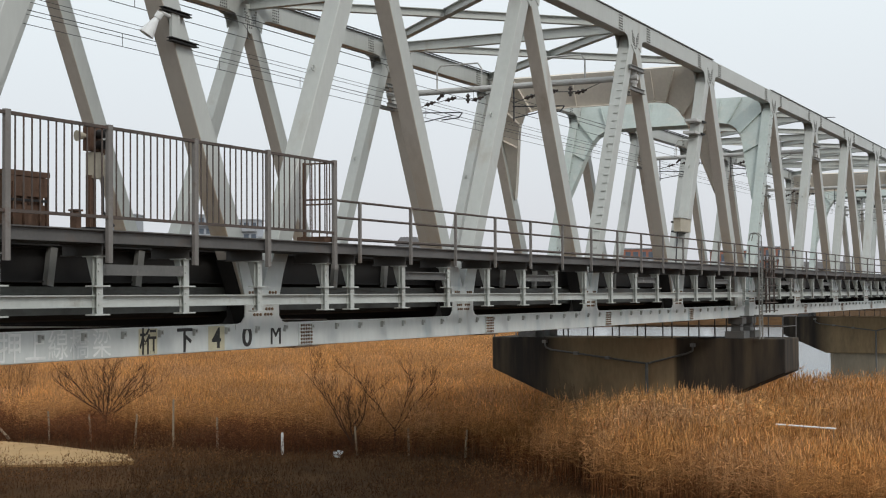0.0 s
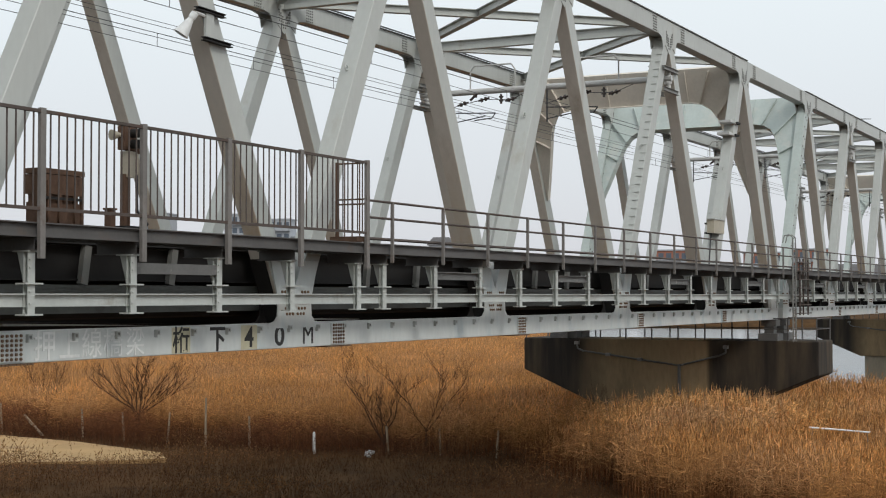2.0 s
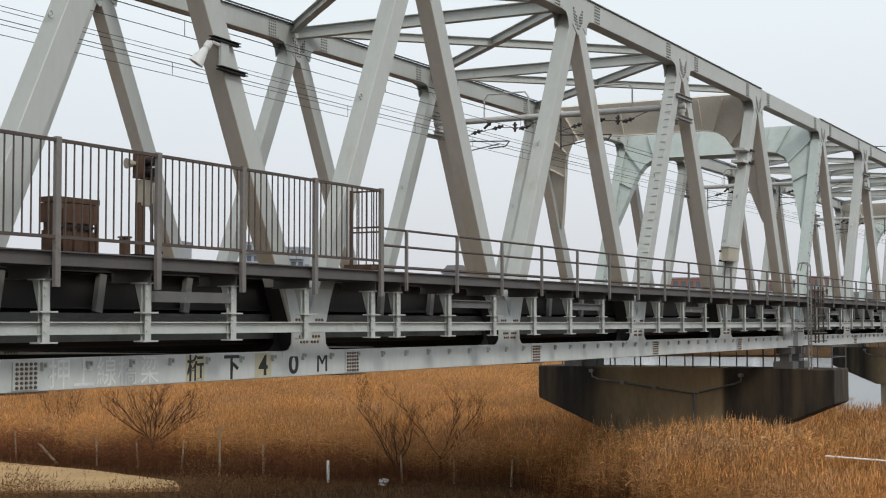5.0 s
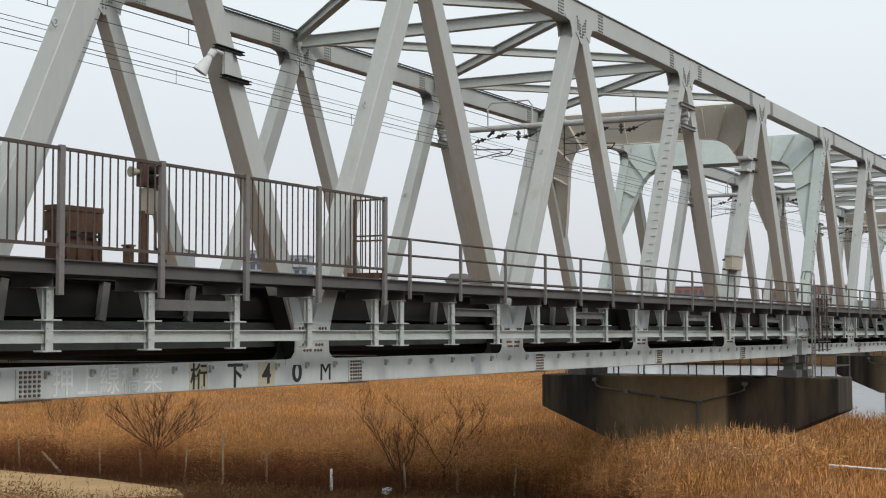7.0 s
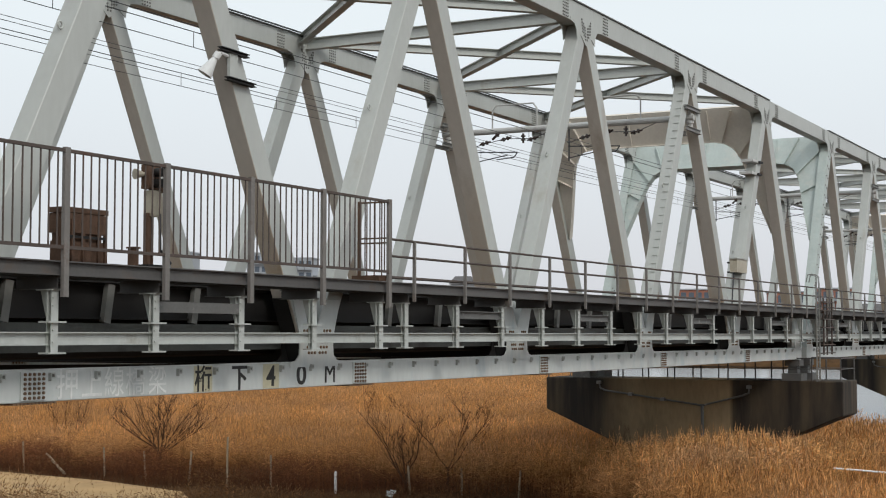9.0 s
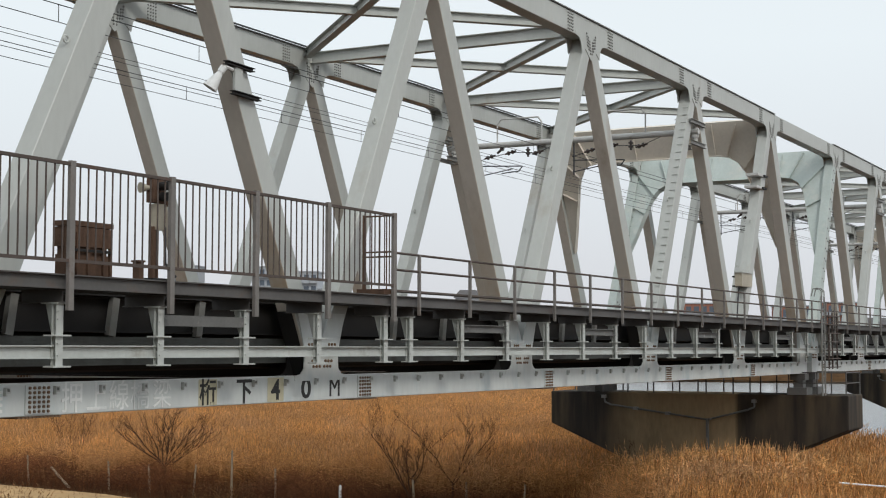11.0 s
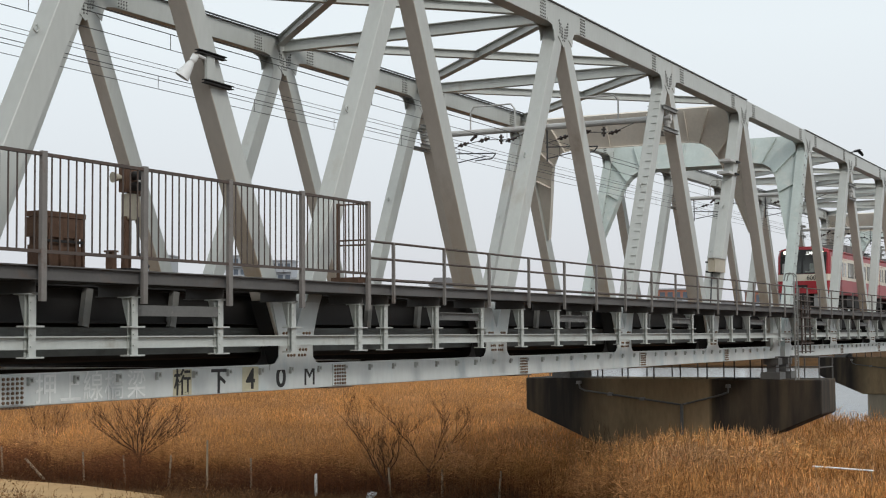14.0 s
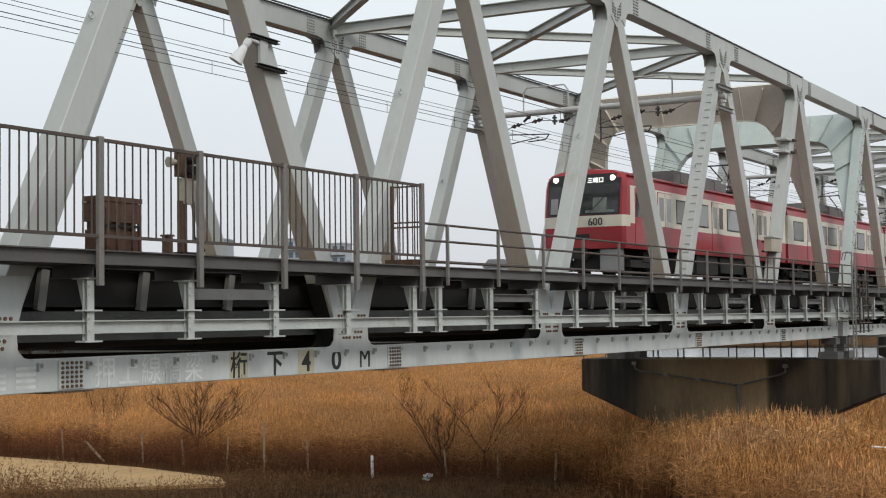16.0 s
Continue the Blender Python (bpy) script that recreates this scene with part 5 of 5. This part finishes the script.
for z, y in ((11.5, 56.35), (12.0, 56.55)):
    part("band", Solid().box(NEAR - CW - 0.02, NEAR + 0.05, y - 0.42, y + 0.42, z - 0.05, z + 0.05), PIPE, c)
    part("band_bolt", Solid().box(NEAR - 0.02, NEAR + 0.12, y + 0.3, y + 0.75, z - 0.04, z + 0.03), DARK, c)

steps = thing("climbing_steps", "row of pale step pegs up a truss diagonal", "step pegs")
foot, head_ = Vector((NEAR - 0.1, NODE + 2 * L, (BOT0 + BOT1) / 2 + 0.1)), Vector((NEAR - 0.1, NODE + 2.5 * L, (TOP0 + TOP1) / 2 - 0.05))
way = (head_ - foot).normalized()
side = Vector((1, 0, 0)).cross(way)
peg = None
for k in range(26):
    e = foot + way * (2.3 + k * 0.3) + side * 0.25
    if peg is None:
        peg = part("peg", Solid().box(-0.1, 0.085, -0.03, 0.035, -0.012, 0.012), PAINT, steps, at=Matrix.Translation(e)).data
    else:
        shared("peg", peg, steps, Matrix.Translation(e))

l = thing("access_ladder", "grey steel access ladder with hooped top down to the pier", "ladder")
xl = WALK + 0.16
for y in (61.75, 62.22):
    part("stringer", Solid().beam((xl, y, PIER_TOP), (xl, y, 7.4), 0.06, 0.05), BRACKET, l)
    part("hoop", Solid().tube([(xl, y, 7.4), (xl, y, 7.62), (xl - 0.15, y, 7.74), (xl - 0.35, y, 7.7), (xl - 0.42, y, 7.4)], 0.025, 6), BRACKET, l)
for k in range(14):
    part("rung", Solid().rod((xl, 61.75, PIER_TOP + 0.25 + k * 0.28), (xl, 62.22, PIER_TOP + 0.25 + k * 0.28), 0.014, 6), BRACKET, l)
l = thing("stair_ladder", "rusty steel stair ladder beside the walkway", "ladder")
for y in (62.75, 63.35, 64.2):
    part("stringer", Solid().beam((xl + 0.05, y, 4.35), (xl + 0.05, y, 6.75), 0.06, 0.05), RAILING, l)
for k in range(7):
    part("tread", Solid().box(xl - 0.05, xl + 0.12, 62.4, 64.6, 4.4 + k * 0.36, 4.44 + k * 0.36), RAILING, l)

# ---- on the bank: bare bushes, stakes, a white rail ----
def make_bush(name, at, trunk, limbs, girth, seed):
    """A bare bush: a short trunk, then limbs given as (across, up), each with forking twigs. Across lies square to the bank's edge."""
    r = random.Random(seed)
    bush = thing(name, "bare brown winter bush with thin branches", "bush", "bare bushes", at=at)
    s = Solid()
    across = Vector((0.887, 0.462, 0))

    def twig(p, way, length, radius, depth):
        pts = [p]
        for k in range(3):
            way = (way + Vector((r.gauss(0, 0.16), r.gauss(0, 0.16), r.uniform(-0.02, 0.14)))).normalized()
            pts.append(pts[-1] + way * length / 3)
        for k in range(3):
            s.rod(pts[k], pts[k + 1], radius * (1 - 0.2 * k), 4, radius * (0.8 - 0.2 * k))
            if depth:
                for m in range(r.choice((1, 2))):
                    turn = Vector((r.gauss(0, 0.55), r.gauss(0, 0.55), r.uniform(0, 0.4)))
                    twig(pts[k + 1], (way + turn).normalized(), length * r.uniform(0.4, 0.65), radius * 0.62, depth - 1)

    top = Vector((r.uniform(-0.1, 0.1), 0, trunk))
    s.rod((0, 0, -0.3), top, girth * 1.25, 7, girth)
    for u, v in limbs:
        end = top + across * u + Vector((0, r.uniform(-0.6, 0.6), v - trunk))
        run = end - top
        pts = [top + run * f + Vector((r.gauss(0, 0.05), r.gauss(0, 0.05), 0.12 * run.length * math.sin(3.14 * f) * (-1 if abs(u) > v else 1) * 0.3)) for f in (0, 0.2, 0.4, 0.6, 0.8, 1.0)]
        for k in range(5):
            s.rod(pts[k], pts[k + 1], girth * (0.72 - 0.11 * k), 5, girth * (0.61 - 0.11 * k))
            if k > 0:
                for m in range(2):
                    turn = Vector((r.gauss(0, 0.5), r.gauss(0, 0.5), r.uniform(0, 0.5)))
                    twig(pts[k], (run.normalized() + turn).normalized(), run.length * r.uniform(0.25, 0.42), girth * 0.24, 2)
    part("bare_crown", s, BARK, bush)
    return bush


for x, y, trunk, limbs, girth, seed in ((-45.7, 57.0, 1.2, ((-2.4, 2.7), (2.5, 2.6), (-2.0, 3.3), (-1.2, 3.3), (-0.5, 3.6), (0.1, 3.2), (0.7, 3.5), (1.4, 3.2), (2.0, 3.0)), 0.05, 21),
                                        (-32.1, 56.9, 0.5, ((-2.3, 3.7), (-1.4, 2.9), (-0.5, 2.6), (0.3, 2.4), (0.9, 2.9)), 0.045, 5),
                                        (-30.6, 58.1, 1.0, ((-1.9, 3.5), (0.9, 3.6), (1.7, 3.3)), 0.045, 11),
                                        (-24.0, 62.4, 0.4, ((-0.5, 2.5), (0.2, 2.3), (0.8, 2.8)), 0.03, 14),
                                        (-55.0, 60.8, 0.3, ((-1.5, 3.6), (0.1, 3.2), (0.5, 3.5), (1.0, 3.3)), 0.03, 8)):
    make_bush("bare_bush", pose(x, y, LOW), trunk, limbs, girth, seed)
r = random.Random(4)
for x, y, h in ((-54.6, 57.1, 1.5), (-49.3, 57.1, 1.4), (-45.9, 56.1, 1.4), (-43.5, 56.3, 1.5), (-40.7, 55.5, 2.3), (-38.6, 56.0, 1.5), (-31.5, 56.3, 1.3), (-29.5, 57.3, 1.2), (-26.9, 57.5, 1.2)):
    tagged(part("stake", Solid().rod((0, 0, -0.2), (r.uniform(-0.12, 0.12), r.uniform(-0.1, 0.1), h), 0.055, 6, 0.045), TIMBER, at=pose(x, y, LOW)), "weathered wooden stake at the reeds' edge", "stake", "stakes")
tagged(part("marker_post", Solid().beam((0, 0, -0.2), (0, 0, 0.95), 0.1, 0.1, bevel=0.01).beam((0, 0, 0.95), (0, 0, 1.0), 0.06, 0.06), WHITE, at=pose(-34.77, 55.4, LOW)), "white boundary marker post in the weeds", "marker post")
tagged(part("leaning_pole", Solid().rod((-53.2, 57.2, LOW + 0.9), (-50.9, 56.0, LOW + 0.1), 0.07, 6), TIMBER), "pale fallen pole lying in the reeds", "pole")
w = thing("white_rail", "white pipe rail standing among the reeds", "rail")
part("bar", Solid().rod((-12.24, 52.05, 0.56), (-10.32, 52.98, 0.39), 0.03, 8), WHITE, w)
for x, y, z in ((-12.15, 52.1, 0.54), (-10.4, 52.94, 0.4)):
    part("leg", Solid().rod((x, y, LOW - 0.1), (x, y, z), 0.02, 6), TIMBER, w)
tagged(part("litter", Solid().box(-0.18, 0.15, -0.1, 0.12, 0, 0.22).box(-0.05, 0.22, -0.05, 0.1, 0.18, 0.3), WHITE, at=pose(-31.9, 55.2, LOW + 0.05, 0, 12, 30)), "white scrap of litter in the weeds", "litter")


# ---- the far bank ----
def make_building(x, y, w, d, h, storeys, bays, wall, label, base=-0.3):
    b = thing("apartment_building", label, "building", "far buildings", at=pose(x, y, base, 0, 0, 20))
    part("wall", Solid().box(-w / 2, w / 2, -d / 2, d / 2, -3, h), wall, b)
    part("roof", Solid().box(-w / 2 - 0.3, w / 2 + 0.3, -d / 2 - 0.3, d / 2 + 0.3, h, h + 0.4), PALE, b)
    pane, ledge = None, None
    sh, bw = h / storeys, w / bays
    for i in range(storeys):
        for k in range(bays):
            at = pose(-w / 2 + (k + 0.5) * bw, -d / 2, (i + 0.5) * sh)
            if pane is None:
                pane = part("window", Solid().box(-bw * 0.33, bw * 0.33, -0.08, 0.1, -sh * 0.22, sh * 0.3), FARGLASS, b, at=at).data
                ledge = part("balcony", Solid().box(-bw * 0.46, bw * 0.46, -1.1, 0.0, -sh * 0.46, -sh * 0.2), PALE, b, at=at).data
            else:
                shared("window", pane, b, at)
                shared("balcony", ledge, b, at)
    return b


k = 0.95
for az, w, h, st, bays, wall, label in (((-286, 410), 9, 26, 9, 4, "PALE", "pale grey apartment block beyond the river"), ((-281, 413), 5, 23, 8, 2, "PALE", "pale grey apartment block beyond the river"),
                                        ((-275, 418), 7, 24.5, 8, 3, "PALE", "pale grey apartment block beyond the river"), ((-307, 394), 7, 26, 9, 3, "PALE", "pale grey apartment block beyond the river"), ((-268, 422), 8, 19, 7, 3, "PALE", "pale grey apartment block beyond the river"),
                                        ((-114, 487), 11, 14.6, 5, 6, "BRICKRED", "reddish brown apartment block beyond the river"), ((-158, 474), 12, 14.5, 5, 5, "BRICKRED", "reddish brown low block beyond the river"), ((-128, 483), 12, 13.6, 4, 5, "BRICKRED", "reddish brown low block beyond the river")):
    make_building(az[0] * k, az[1] * k, w, 9, h + 5.0, st, bays, {"PALE": PALE, "BRICKRED": BRICKRED}[wall], label)
for az, w, h in (((-228, 445), 8, 19), ((-222, 448), 6, 17.5), ((-160, 473), 14, 11.5), ((-145, 478), 16, 10.5), ((-180, 467), 18, 10), ((-205, 456), 16, 11.5), ((-100, 490), 16, 10), ((-248, 434), 15, 15)):
    h0 = thing("far_house", "low grey roofed house on the far bank", "house", "far houses", at=pose(az[0] * k, az[1] * k, -0.3, 0, 0, 20))
    h += 5.0
    part("wall", Solid().box(-w / 2, w / 2, -5, 5, -3, h - 2.5), PALE, h0)
    part("roof", Solid().plate([(-w / 2 - 0.6, h - 2.5), (w / 2 + 0.6, h - 2.5), (w / 2 - 1.5, h), (-w / 2 + 1.5, h)], (-5.5, 5.5), "y"), SLATE, h0)

# ---- the crow ----
crow = thing("crow", "black crow flying off over the truss", "bird")
s = Solid()
profile = [(-0.24, 0.01), (-0.17, 0.05), (-0.05, 0.075), (0.08, 0.07), (0.15, 0.05), (0.21, 0.045), (0.25, 0.02)]
for (a, ra), (b_, rb) in zip(profile, profile[1:]):
    s.rod((0, a, 0), (0, b_, 0), ra, 10, rb)
part("body", s, FEATHER, crow)
part("beak", Solid().rod((0, 0.24, 0), (0, 0.31, -0.012), 0.018, 6, 0.004), FEATHER, crow)
part("tail", Solid().plate([(-0.03, -0.2), (0.03, -0.2), (0.08, -0.4), (-0.08, -0.4)], (-0.008, 0.008), "z"), FEATHER, crow)


def make_wing(sx):
    outline = [(0, 0.1), (sx * 0.2, 0.14), (sx * 0.42, 0.08), (sx * 0.5, -0.06), (sx * 0.4, -0.1), (sx * 0.3, -0.08), (sx * 0.22, -0.13), (0, -0.1)]
    return part("wing", Solid().plate(outline, (-0.008, 0.008), "z"), FEATHER, crow, at=pose(sx * 0.05, 0.02, 0.04))


wing_a, wing_b = make_wing(1), make_wing(-1)


def motions():
    for i, car in enumerate(cars):
        walk(car, [(t, pose(TRACKS[0], TRAIN_16 + TRAIN_V * (16 - t) + i * (CAR + 0.4), RAILTOP)) for t in (0.0, 4.0, 8.0, 12.0, 16.0)])
    # a crow leaves the upper chord and flies off
    perch = pose(-16.4, 82.5, TOP1 + 0.14, 0, 0, 200)
    walk(crow, [(0.0, perch), (13.3, perch), (13.55, pose(-16.5, 81.9, TOP1 + 0.05, -5, 5, 215)), (13.8, pose(-16.55, 81.1, 14.69, 0, 8, 235)), (14.0, pose(-16.3, 81.05, 15.07, 8, -8, 240)),
                (14.2, pose(-15.76, 81.28, 15.32, 8, 12, 250)), (14.3, pose(-15.17, 81.55, 15.59, 5, 5, 255)), (14.6, pose(-12.8, 82.6, 16.4, 5, -5, 260)), (16.0, pose(0, 88, 19.5, 3, 0, 262))])
    flap = [(0.0, 0), (13.3, 0)] + [(13.5 + 0.1 * k, (45, -30)[k % 2]) for k in range(26)]
    for wing, sx in ((wing_a, 1), (wing_b, -1)):
        walk(wing, [(t, pose(sx * 0.05, 0.02, 0.04, 0, -sx * a, 0)) for t, a in flap])


motions()
